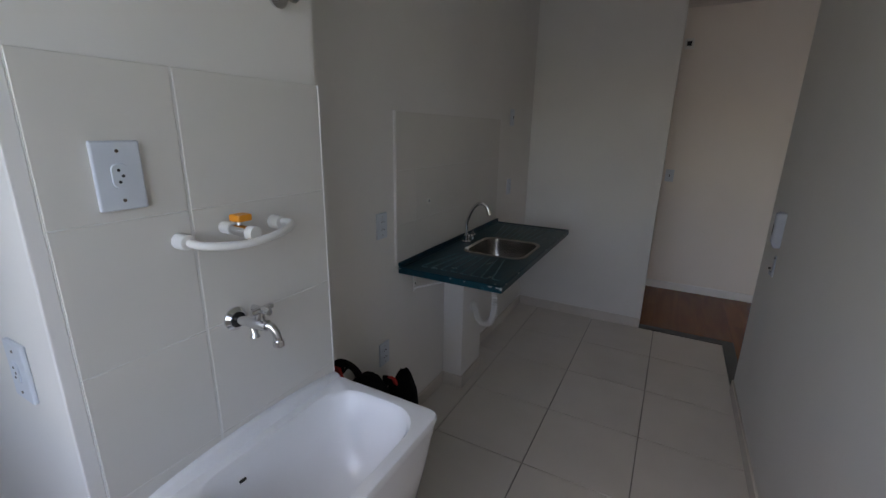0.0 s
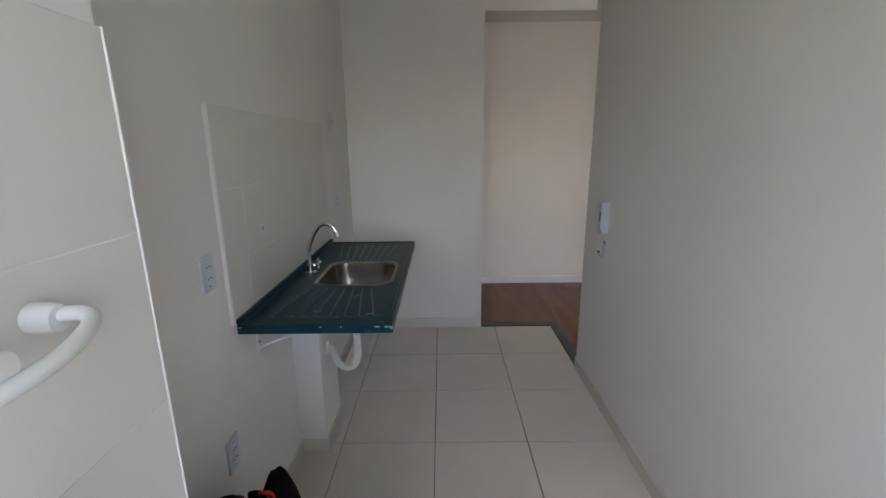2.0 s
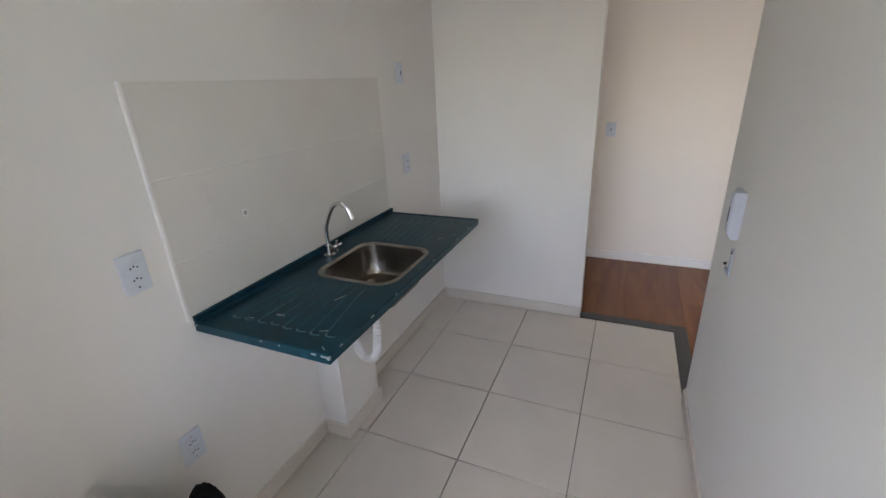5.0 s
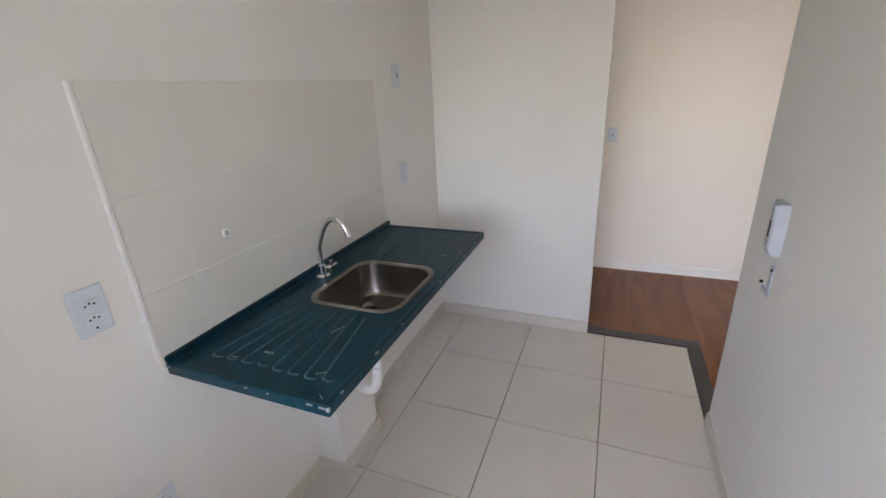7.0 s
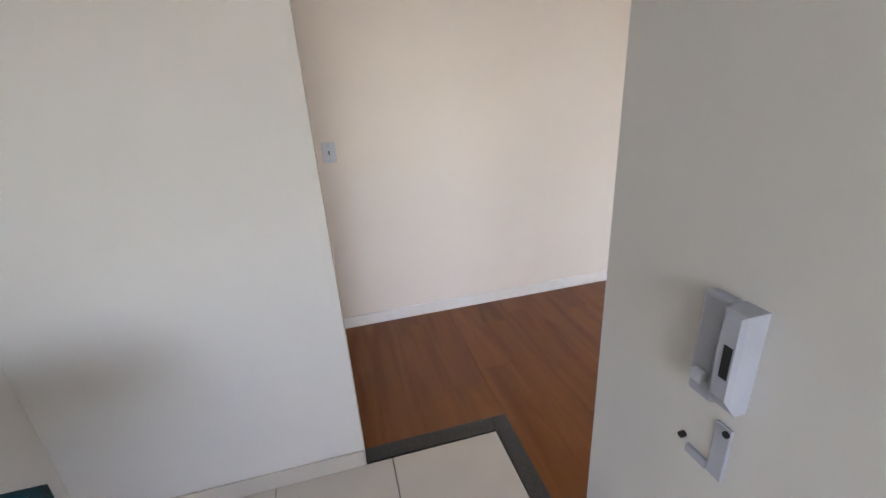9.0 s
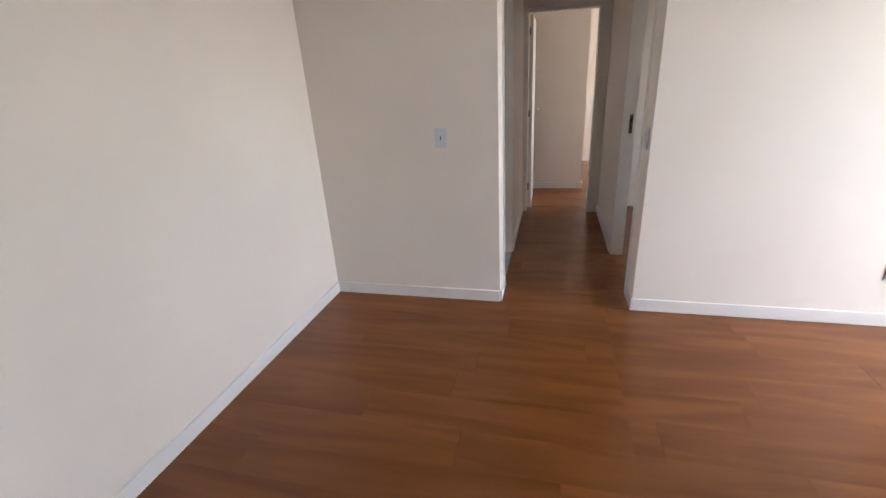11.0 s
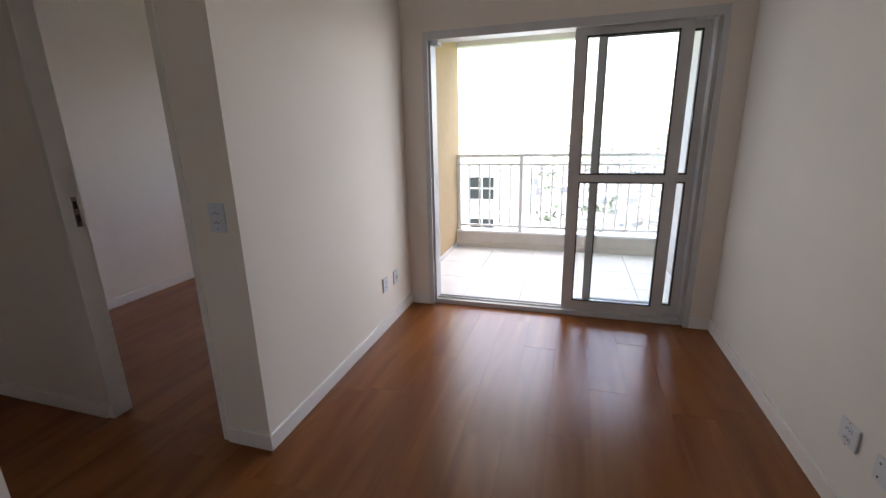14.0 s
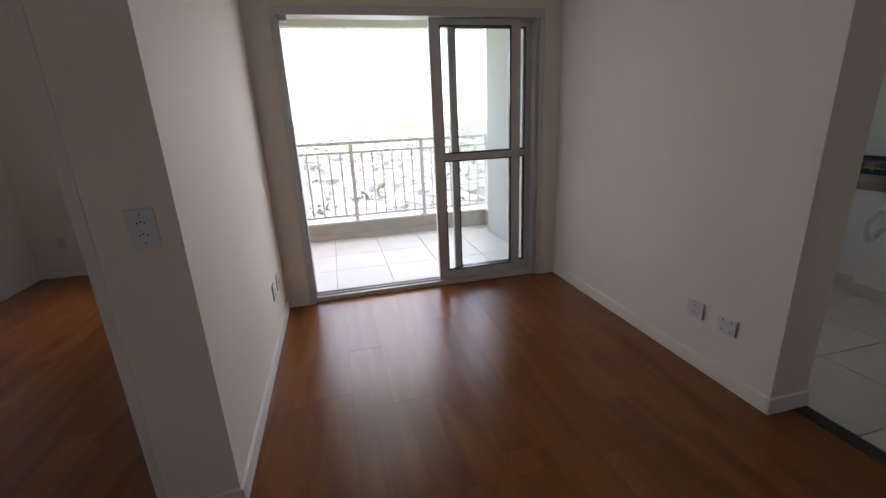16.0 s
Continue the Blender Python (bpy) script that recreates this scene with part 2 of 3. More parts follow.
structure("wall_kitchen_end", boxes_mesh((-.72, KY, -LW, EX, KY + .12, H), (EX, KY, 2.46, WX1, KY + .12, H)), WALL, "white painted kitchen end wall with lintel")
structure("wall_entry_west", boxes_mesh((-.72, KY + .12, -LW, -.6, NY, H)), LIVING_WALL, "plain cream entry wall")
structure("wall_north", boxes_mesh((-.72, NY, -LW, EASTX + .13, NY + .12, H)), LIVING_WALL, "cream painted long living room wall")
structure("wall_east_a", boxes_mesh((EASTX, MY1, -LW, 4.2, NY, H)), LIVING_WALL, "cream wall beside the hallway mouth")
structure("wall_east_b", boxes_mesh((EASTX, .80, -LW, 4.19, 2.63, H)), LIVING_WALL, "cream living room wall with sockets")
structure("wall_hall_south", boxes_mesh((EASTX, 2.63, -LW, 4.29, MY0, H), (5.02, 2.71, -LW, 6.22, 2.79, H), (4.29, 2.63, 2.06, 5.02, 2.775, H)), LIVING_WALL, "cream hallway wall with bedroom doorway")
structure("wall_hall_north", boxes_mesh((4.2, MY1, -LW, 4.30, 3.725, H), (4.99, MY1, -LW, 6.22, 3.725, H), (4.30, MY1, 2.05, 4.99, 3.725, H)), LIVING_WALL, "cream hallway wall with bathroom door")
structure("wall_hall_end", boxes_mesh((6.22, 2.63, -LW, 6.34, 2.865, H), (6.22, 3.59, -LW, 6.34, 3.9, H), (6.22, 2.865, 2.02, 6.34, 3.59, H)), LIVING_WALL, "cream wall at the hallway end with doorway")
structure("wall_far_stub", boxes_mesh((7.3, 2.91, -LW, 7.42, 3.9, H)), LIVING_WALL, "cream wall return in the far bedroom")
structure("wall_far_north", boxes_mesh((6.22, 3.9, -LW, 9.42, 4.02, H)), LIVING_WALL, "plain cream wall of the far bedroom")
structure("wall_far_east", boxes_mesh((9.3, -.55, -LW, 9.42, 3.9, H)), LIVING_WALL, "plain cream end wall of the far bedroom")
structure("wall_bedroom_east", boxes_mesh((6.47, -.55, -LW, 6.59, 2.63, H)), LIVING_WALL, "white painted bedroom wall")
structure("wall_bedroom_west", boxes_mesh((4.26, -.55, -LW, 4.32, .80, H), (4.19, .80, -LW, 4.32, 2.63, H)), LIVING_WALL, "plain bedroom side wall")
structure("wall_bedrooms_south", boxes_mesh((4.26, -.67, -LW, 4.65, -.55, H), (5.75, -.67, -LW, 7.25, -.55, H), (8.55, -.67, -LW, 9.42, -.55, H), (4.65, -.67, -LW, 5.75, -.55, 1.05), (4.65, -.67, 2.15, 5.75, -.55, H), (7.25, -.67, -LW, 8.55, -.55, 1.05), (7.25, -.67, 2.15, 8.55, -.55, H)), LIVING_WALL, "bedroom outer wall with two window openings")
structure("wall_balcony_east", boxes_mesh((4.19, -1.16, -.2, 4.255, .80, 2.5)), YELLOW, "ochre yellow rendered balcony side wall")
structure("wall_south", boxes_mesh((WX1, .80, -LW, 2.0, SY, H), (3.895, .80, -LW, EASTX, SY, H), (2.0, .80, 2.04, 3.895, SY, H)), LIVING_WALL, "cream wall around the balcony door")
structure("ceiling", boxes_mesh((-.72, -.67, H, 9.42, 4.93, H + .15)), CEIL, "flat white painted ceiling", "ceiling")
structure("balcony_ceiling", boxes_mesh((1.7, -1.2, 2.5, 4.3, .80, 2.62), (1.7, -1.2, 2.31, 4.19, -1.08, 2.5)), CEIL, "white balcony soffit with front beam", "ceiling")
structure("balcony_slab", boxes_mesh((1.66, -1.2, -.25, 4.19, .80, -.045)), GROUT, "concrete balcony slab", "floor")
structure("balcony_curb", boxes_mesh((1.66, -1.16, -.045, 4.19, -1.0, .16), (1.66, -1.0, -.045, 1.78, -.67, .16)), CURB, "pale rendered kerb under the balcony rail", "kerb")

structure("balcony_kerb_cap", boxes_mesh((1.66, -1.17, .16, 4.19, -.985, .178), (1.66, -.985, .16, 1.795, -.67, .178)), RAIL, "white stone cap on the balcony kerb", "kerb")
structure("balcony_skirting", boxes_mesh((1.792, -1.0, -.03, 4.178, -.988, .03), (4.178, -1.0, -.03, 4.19, .80, .03), (1.78, -1.0, -.03, 1.792, -.67, .03)), FLOOR_TILE, "pale tile skirting round the balcony floor", "baseboard")

# thresholds of dark stone
bm = bmesh.new()
add_box(bm, WX0, WY, -.014, WX0 + .077, KY + .078, .003)
structure("threshold_side", bm, STONE, "dark granite threshold between tile and wood", "threshold")
bm = bmesh.new()
add_box(bm, EX, KY, -.014, WX0 - .001, KY + .078, .003)
structure("threshold_end", bm, STONE, "dark granite threshold strip at the kitchen end", "threshold")


# baseboards
def baseboard(name, x0, y0, x1, y1, h=.08, mat=TRIM, label="white stepped baseboard along the wall"):
    bm = bmesh.new()
    add_box(bm, x0, y0, 0, x1, y1, h, bevel=.003)
    return structure(name, bm, mat, label, "baseboard")


T = .014
for k, b in enumerate([(-.59, NY - T, EASTX - T, NY), (EASTX - T, MY1, EASTX, NY), (EASTX - T, SY, EASTX, MY0), (WX1, SY + T, WX1 + T, WY),
                       (WX0, WY, WX1 + T, WY + T), (EASTX - T, MY0, 4.29, MY0 + T), (3.90, SY, EASTX - T, SY + T), (WX1, SY, 1.995, SY + T),
                       (EASTX, MY1 - T, 4.30, MY1), (5.025, 2.79, 6.21, 2.804), (4.99, MY1 - T, 6.22, MY1), (6.456, -.54, 6.47, 2.62),
                       (4.33, -.55, 6.456, -.536), (7.286, 2.91, 7.3, 3.89), (7.286, 2.896, 7.42, 2.91), (9.286, -.5, 9.3, 3.89), (-.59, KY + .12, EX, KY + .134)]):
    baseboard("baseboard_%d" % (k + 1), *b)

# kitchen skirting in tile
for k, b in enumerate([(.0, .86, .012, 2.11), (.0, 2.412, .012, 3.628), (.0, KY - .012, EX, KY), (WX0 - .012, -.5, WX0, WY)]):
    baseboard("tile_skirting_%d" % (k + 1), *b, mat=FLOOR_TILE, label="ivory tile skirting with pale joints")


# ---- wall plates ----
def wall_plate(name, kind, at, label, w=.076, h=.118):
    ob = thing(name, label, "socket" if "socket" in name else "switch", at=at)
    part("plate", box_mesh(-w / 2, -.009, -h / 2, w / 2, 0, h / 2, bevel=.003), PLASTIC, ob)
    if kind in ("double", "single"):
        for z in ((.018, -.018) if kind == "double" else (0,)):
            lp = rounded(0, 0, .021 if kind == "double" else .014, .013 if kind == "double" else .021, .011, 0)
            bm = loft([[(x, -.0095, y + z) for x, y, _ in lp], [(x * .95, -.012, y * .95 + z) for x, y, _ in lp]], cap_last=True)
            part("socket_face", bm, PLASTIC, ob)
            for dx, dz in ((-.0095, 0), (0, .004), (.0095, 0)) if kind == "double" else ((-.003, -.01), (.003, 0), (-.003, .01)):
                # Solid dark disc, the pin hole's shade as colour.
                part("hole", tube_mesh([(dx, -.0115, z + dz), (dx, -.0126, z + dz)], .0028, 8), DARK, ob)
    if kind == "switch":
        part("rocker", box_mesh(-.011, -.014, -.021, .011, -.008, .021, bevel=.002), PLASTIC, ob)
        # Dark bar on the rocker in place of the gap's shade.
        part("rocker_gap_shade", box_mesh(-.003, -.0152, -.012, .003, -.0138, .012), DARK, ob)
    if kind == "blank":
        for dx, dz in ((-.024, .024), (.024, .024), (-.024, -.024), (.024, -.024)):
            part("screw", tube_mesh([(dx, -.008, dz), (dx, -.0105, dz)], .004, 8), DARK, ob)
    if kind in ("double", "single", "switch"):
        for dz in (.042, -.042):
            part("screw", tube_mesh([(0, -.0085, dz), (0, -.0103, dz)], .003, 8), STEEL if kind == "single" else CHROME, ob)
    return ob


def on_x(x, y, z, side):
    """A pose on a wall across x; side 1 faces +x, -1 faces -x."""
    return pose(x, y, z, 0, 0, 90 if side > 0 else -90)


wall_plate("power_socket", "double", on_x(0, 1.485, 1.15, 1), "white double power socket on the kitchen wall")
wall_plate("power_socket", "double", on_x(0, 1.485, .51, 1), "white double power socket low on the kitchen wall")
wall_plate("power_socket", "double", on_x(0, 3.145, 1.155, 1), "white power socket beside the tiled splashback")
wall_plate("wall_switch", "switch", on_x(0, 3.135, 1.67, 1), "white switch plate high beside the splashback")
wall_plate("power_socket", "single", on_x(.286, .35, 1.486, 1), "pale blue-white power socket on laundry tiles")
wall_plate("power_socket", "single", pose(.125, .212, 1.13, 0, 0, 0), "white socket on the pipe shaft side")
wall_plate("wall_switch", "switch", pose(1.088, NY, 1.175), "white switch on the entry wall")
wall_plate("wall_switch", "switch", on_x(EASTX, 3.955, 1.10, -1), "white light switch beside the hallway mouth")
wall_plate("power_socket", "double", on_x(EASTX, 1.485, .33, -1), "white low power socket on the living room wall", w=.08, h=.1)
wall_plate("aerial_socket", "switch", on_x(EASTX, 1.30, .33, -1), "white aerial socket low on the wall", w=.08, h=.1)
wall_plate("power_socket", "double", on_x(WX1, 2.49, .315, 1), "white low power socket on the living room wall", w=.1, h=.085)
wall_plate("blank_socket", "blank", on_x(WX1, 2.68, .31, 1), "white blank plate with four dark screws", w=.1, h=.085)
wall_plate("wall_switch", "double", pose(4.157, MY0, 1.055, 0, 0, 180), "white triple switch plate on the hallway pier")
wall_plate("power_socket", "double", pose(6.22, -.55, .33, 0, 0, 180), "white power socket low in the bedroom")
wall_plate("balcony_socket", "switch", on_x(4.19, .45, 1.02, -1), "white switch on the yellow balcony wall")
wall_plate("balcony_socket", "double", on_x(4.19, .46, .3, -1), "white low socket on the yellow balcony wall")


# ---- kitchen: worktop, sink, tap ----
worktop = thing("worktop", "dark teal moulded worktop with chipped edges and drain ribs", "worktop")
SX, SYc, SHX, SHY = .317, 2.226, .171, .189
X0, X1, Y0, Y1, ZT = .012, .548, 1.602, 2.896, .925
outer = lambda d, z: rounded((X0 + X1) / 2, (Y0 + Y1) / 2, (X1 - X0) / 2 - d, (Y1 - Y0) / 2 - d, .004, z)
hole = lambda d, z: rounded(SX, SYc, SHX - d, SHY - d, .075, z)
slab = loft([hole(0, ZT - .03), outer(0, ZT - .032), outer(0, ZT - .003), outer(.003, ZT), outer(.016, ZT), outer(.02, ZT - .004), hole(-.012, ZT - .004), hole(0, ZT - .006), hole(0, ZT - .03)])
part("slab", slab, TEAL, worktop)
part("back_lip", box_mesh(X0, Y0, ZT + .0005, X0 + .016, Y1, ZT + .022, bevel=.003), TEAL, worktop)
rng = random.Random(4)
for side in (0, 1):
    for k in range(8):
        x, xe = (.152 + .037 * k, .098 + .053 * k) if side == 0 else (.17 + .034 * k, .11 + .047 * k)
        a, b, d = (2.008 - .01 * rng.random(), 1.688 + .008 * rng.random(), -1) if side == 0 else (2.442 + .01 * rng.random(), 2.80 + .012 * rng.random(), 1)
        pts = [(x, a, ZT - .006), ((x + xe) / 2, (a + b) / 2, ZT - .0048), (xe, b, ZT - .0045)]
        rib = part("drain_rib", tube_mesh(curve_points(pts, 4), [.002, .0042, .0044, .0042, .004, .0036, .0034, .0034, .003], 6), RIB, worktop, smooth=True)
        hook = [(xe + .019 - .019 * math.cos(q), b + d * .012 * math.sin(q), ZT - .0045) for q in (math.pi * i / 7 for i in range(7))]
        part("rib_end", tube_mesh(hook, [.003, .0034, .0036, .0036, .0034, .003, .002], 6), RIB, rib, smooth=True)
for y, x, l in ((1.601, .30, .010), (1.601, .37, .006), (1.601, .495, .018), (1.601, .525, .008), (1.601, .02, .016), (1.60, .535, .01)):
    part("chip", box_mesh(x - l / 2, y - .002, ZT - .012 + .003 * rng.random(), x + l / 2, y + .002, ZT - .006, bevel=.001), SCUFF, worktop)
part("corner_chip", box_mesh(X1 - .011, Y0 - .001, ZT - .02, X1 + .001, Y0 + .009, ZT - .004, bevel=.004), SCUFF, worktop)
for y, l in ((1.66, .012), (1.83, .02), (1.99, .008), (2.31, .016), (2.58, .01), (2.74, .02)):
    part("chip", box_mesh(X1 - .003, y - l / 2, ZT - .006, X1 + .0008, y + l / 2, ZT - .0015, bevel=.0008), SCUFF, worktop)
for x, y, l, m in ((.44, 1.70, .03, .5), (.50, 1.635, .022, -.6), (.16, 1.69, .02, .2), (.36, 1.88, .05, 1.2), (.46, 2.55, .03, .9), (.51, 2.62, .025, 1.4)):
    part("scratch", tube_mesh([(x, y, ZT - .0036), (x + l * math.cos(m), y + l * math.sin(m), ZT - .0036)], .0012, 5), SCUFF, worktop)
part("paint_fleck", box_mesh(.235, 1.735, ZT - .0045, .265, 1.742, ZT - .003, bevel=.0007), SCUFF, worktop)

sink = thing("sink", "worn stainless steel sink bowl set in the worktop", "sink")
part("rim", loft([hole(-.012, ZT - .003), hole(-.010, ZT), hole(.002, ZT + .001), hole(.008, ZT - .006)]), STEEL, sink, smooth=True)
part("bowl", loft([hole(.008, ZT - .006), hole(.012, ZT - .05), hole(.02, ZT - .115), rounded(SX, SYc, SHX - .034, SHY - .034, .06, ZT - .138), rounded(SX, SYc, SHX - .06, SHY - .06, .05, ZT - .145),
                   rounded(.242, 2.278, .045, .045, .0445, ZT - .148), rounded(.242, 2.278, .036, .036, .0355, ZT - .158)]), STEEL, sink, smooth=True)
DX, DY = .242, 2.278
part("drain_cup", loft([rounded(DX, DY, .0355, .0355, .035, ZT - .157), rounded(DX, DY, .03, .03, .0295, ZT - .185)], cap_last=True), DARK, sink)
for k in range(3):
    part("strainer_bar", box_mesh(DX - .026, DY - .015 + .014 * k, ZT - .172, DX + .026, DY - .010 + .014 * k, ZT - .168), STEEL, sink)

tap = thing("kitchen_tap", "chrome swan-neck kitchen tap behind the sink", "tap")
tz = ZT - .003
TAPX, TAPY = .084, 2.224
part("base", tube_mesh([(TAPX, TAPY, tz), (TAPX, TAPY, tz + .008), (TAPX, TAPY, tz + .012), (TAPX, TAPY, tz + .05)], [.027, .027, .015, .014], 20), CHROME, tap, smooth=True)
part("spout", tube_mesh(curve_points([(TAPX + x, TAPY, tz + z) for x, z in ((0, .05), (-.002, .1), (.003, .135), (.03, .195), (.058, .232), (.088, .243), (.12, .228), (.136, .2))], 6), .0095, 14), CHROME, tap, smooth=True)
part("aerator", tube_mesh([(TAPX + .134, TAPY, tz + .204), (TAPX + .141, TAPY, tz + .18)], .0125, 14), CHROME, tap, smooth=True)
hd = part("handle_stem", tube_mesh([(TAPX, TAPY, tz + .035), (TAPX + .035, TAPY + .012, tz + .042)], .008, 12), CHROME, tap, smooth=True)
part("handle_bar", tube_mesh([(TAPX + .034, TAPY - .014, tz + .045), (TAPX + .038, TAPY + .04, tz + .045)], .006, 10), CHROME, hd, smooth=True)
part("handle_bar", tube_mesh([(TAPX + .035, TAPY + .012, tz + .02), (TAPX + .037, TAPY + .012, tz + .07)], .006, 10), CHROME, hd, smooth=True)

# splashback of tiles, and the round cover in it
splash = thing("splashback", "ivory tiled splashback panel above the worktop", "splashback")
part("edge_trim", box_mesh(.0, 1.588, .93, .0135, 1.598, 1.652, bevel=.002), TRIM, splash)
part("bed", box_mesh(.0, 1.598, .93, .0098, 2.885, 1.648), PALE_GROUT, splash)
zs = [.93, 1.13, 1.385, 1.65]
for r in range(3):
    ys = [1.598, 1.752, 2.885] if r == 0 else [1.598, 1.765, 2.885] if r == 1 else [1.598, 2.885]
    for a, b in zip(ys, ys[1:]):
        part("tile", box_mesh(.003, a + .0008, zs[r] + .0015, .011, b - .0008, zs[r + 1] - .0015, bevel=.001, seg=1), WALL_TILE, splash)
cover = thing("pipe_stub", "small capped pipe end in the splashback", "pipe")
part("ring", tube_mesh([(.011, 1.89, 1.211), (.016, 1.89, 1.211)], .014, 18), PVC, cover, smooth=True)
part("cap", tube_mesh([(.0155, 1.89, 1.211), (.0175, 1.89, 1.211)], .008, 14), SCUFF, cover, smooth=True)

pier = thing("pipe_casing", "white boxed pipe casing under the worktop", "casing")
part("casing", box_mesh(0, 2.11, 0, .13, 2.40, ZT - .172, bevel=.004), WALL, pier)
part("skirting", box_mesh(.001, 2.098, .001, .142, 2.412, .08, bevel=.002), FLOOR_TILE, pier)

for y in (1.77, 2.72):
    br = thing("worktop_bracket", "white steel bracket under the worktop", "bracket", "worktop brackets")
    part("upright", box_mesh(.0, y - .012, ZT - .18, .005, y + .012, ZT - .034, bevel=.001), RAIL, br)
    part("arm", box_mesh(.005, y - .012, ZT - .039, .36, y + .012, ZT - .034, bevel=.001), RAIL, br)
    part("stay", tube_mesh([(.005, y, ZT - .165), (.33, y, ZT - .04)], .005, 8), RAIL, br, smooth=True)
    for z in (.07, .14):
        part("bolt", tube_mesh([(.004, y, ZT - z), (.008, y, ZT - z)], .005, 8), DARK, br)

siphon = thing("sink_siphon", "white corrugated plastic waste hose under the sink", "siphon")
part("outlet", tube_mesh([(DX, DY, ZT - .186), (DX, DY, ZT - .25)], .024, 16), PVC, siphon, smooth=True)
hp = curve_points([(DX, DY, ZT - .25), (.28, 2.235, ZT - .31), (.293, 2.205, ZT - .38), (.289, 2.2, ZT - .44), (.267, 2.2, ZT - .483), (.225, 2.2, ZT - .495), (.19, 2.205, ZT - .47), (.17, 2.215, ZT - .43), (.152, 2.23, ZT - .407), (.131, 2.24, ZT - .405)], 10)
part("hose", tube_mesh(hp, [.0135 if i % 2 else .0205 for i in range(len(hp))], 14), PVC, siphon)
part("wall_flange", tube_mesh([(.1305, 2.24, ZT - .405), (.138, 2.24, ZT - .405)], .032, 18), PVC, siphon, smooth=True)

# ---- kitchen: intercom ----
ic = thing("intercom", "white wall intercom handset with a hanging plate", "intercom")
part("base", box_mesh(WX0 - .024, 2.615, 1.02, WX0, 2.665, 1.205, bevel=.006), GREY_PLASTIC, ic)
hsx = WX0 - .001
hs = loft([[(hsx - d, y, z) for y, z in ((2.575 + i, 1.03 + i + c), (2.613 - i, 1.03 + i + c), (2.613 - i, 1.205 - i), (2.575 + i, 1.205 - i))] for d, i, c in ((0, 0, 0), (.022, 0, 0), (.036, .001, .018), (.042, .006, .024))], cap_first=True, cap_last=True)
hset = part("handset", hs, GREY_PLASTIC, ic)
# Raised near-black strip: the slot's shade is coloured on, nothing is cut.
part("slot_shade_strip", box_mesh(hsx - .0432, 2.584, 1.095, hsx - .0415, 2.598, 1.15, bevel=.0006), DARK, hset)
part("hook_switch", box_mesh(hsx - .034, 2.632, 1.05, hsx - .022, 2.655, 1.07, bevel=.002), PLASTIC, ic)
jp = thing("junction_plate", "translucent loose cable plate under the intercom", "plate")
part("plate", box_mesh(WX0 - .006, 2.585, .875, WX0, 2.615, .985, bevel=.002), GREY_PLASTIC, jp)
part("clip", box_mesh(WX0 - .008, 2.615, .875, WX0, 2.66, .892, bevel=.002), GREY_PLASTIC, jp)
for y, z in ((2.592, .975), (2.672, .9)):
    part("screw", tube_mesh([(WX0, y, z), (WX0 - .01, y, z)], .006, 8), DARK, jp)
bell = thing("door_bell_box", "small pale box high on the entry wall", "bell")
part("case", box_mesh(1.04, NY - .03, 2.33, 1.12, NY, 2.42, bevel=.006), PVC, bell)
part("grille", box_mesh(1.06, NY - .033, 2.355, 1.10, NY - .029, 2.395), DARK, bell)

# ---- laundry ----
cladding = thing("laundry_tiles", "ivory glazed wall tiles on the pipe shaft", "tiles")
part("bed", box_mesh(LX, .236, .0, LX + .0088, .842, 1.674), PALE_GROUT, cladding)
part("corner_trim", box_mesh(LX - .002, .211, 0, LX + .008, .236, 1.677, bevel=.002), TRIM, cladding)
part("edge_trim", box_mesh(LX - .002, .842, 0, LX + .0112, .847, 1.677, bevel=.002), TRIM, cladding)
zs = [0.06, .34, .61, .875, 1.142, 1.407, 1.677]
for a, b in zip(zs, zs[1:]):
    for y0, y1 in ((.237, .465), (.469, .841)):
        part("tile", box_mesh(LX + .003, y0 + .001, a + .001, LX + .010, y1 - .001, b - .001, bevel=.001, seg=1), WALL_TILE, cladding)
FX = LX + .010

gas = thing("stop_valve", "pale pipe valve with an orange lever", "valve")
part("sleeve", tube_mesh([(FX, .535, 1.36), (FX + .03, .535, 1.36)], .013, 14), PVC, gas, smooth=True)
part("body", tube_mesh([(FX + .025, .535, 1.36), (FX + .05, .54, 1.357), (FX + .075, .545, 1.355)], [.011, .013, .012], 14), CHROME, gas, smooth=True)
part("end_cap", tube_mesh([(FX + .07, .545, 1.355), (FX + .088, .547, 1.354)], .0155, 14), PVC, gas, smooth=True)
part("stem", tube_mesh([(FX + .045, .54, 1.36), (FX + .045, .54, 1.378)], .006, 10), CHROME, gas)
part("lever", box_mesh(FX + .03, .528, 1.377, FX + .062, .562, 1.392, bevel=.003), ORANGE, gas)

loop = thing("pipe_loop", "bent white plastic pipe loop on the laundry tiles", "pipe")
for y in (.437, .665):
    part("elbow", tube_mesh([(FX, y, 1.35), (FX + .022, y, 1.35), (FX + .03, y, 1.35)], [.0165, .0165, .0145], 16), PVC, loop, smooth=True)
part("pipe", tube_mesh(curve_points([(FX + .02, .437, 1.35), (FX + .06, .455, 1.343), (FX + .085, .51, 1.338), (FX + .09, .58, 1.34), (FX + .075, .645, 1.347), (FX + .05, .672, 1.352), (FX + .02, .665, 1.352)], 7), .0085, 12), PVC, loop, smooth=True)

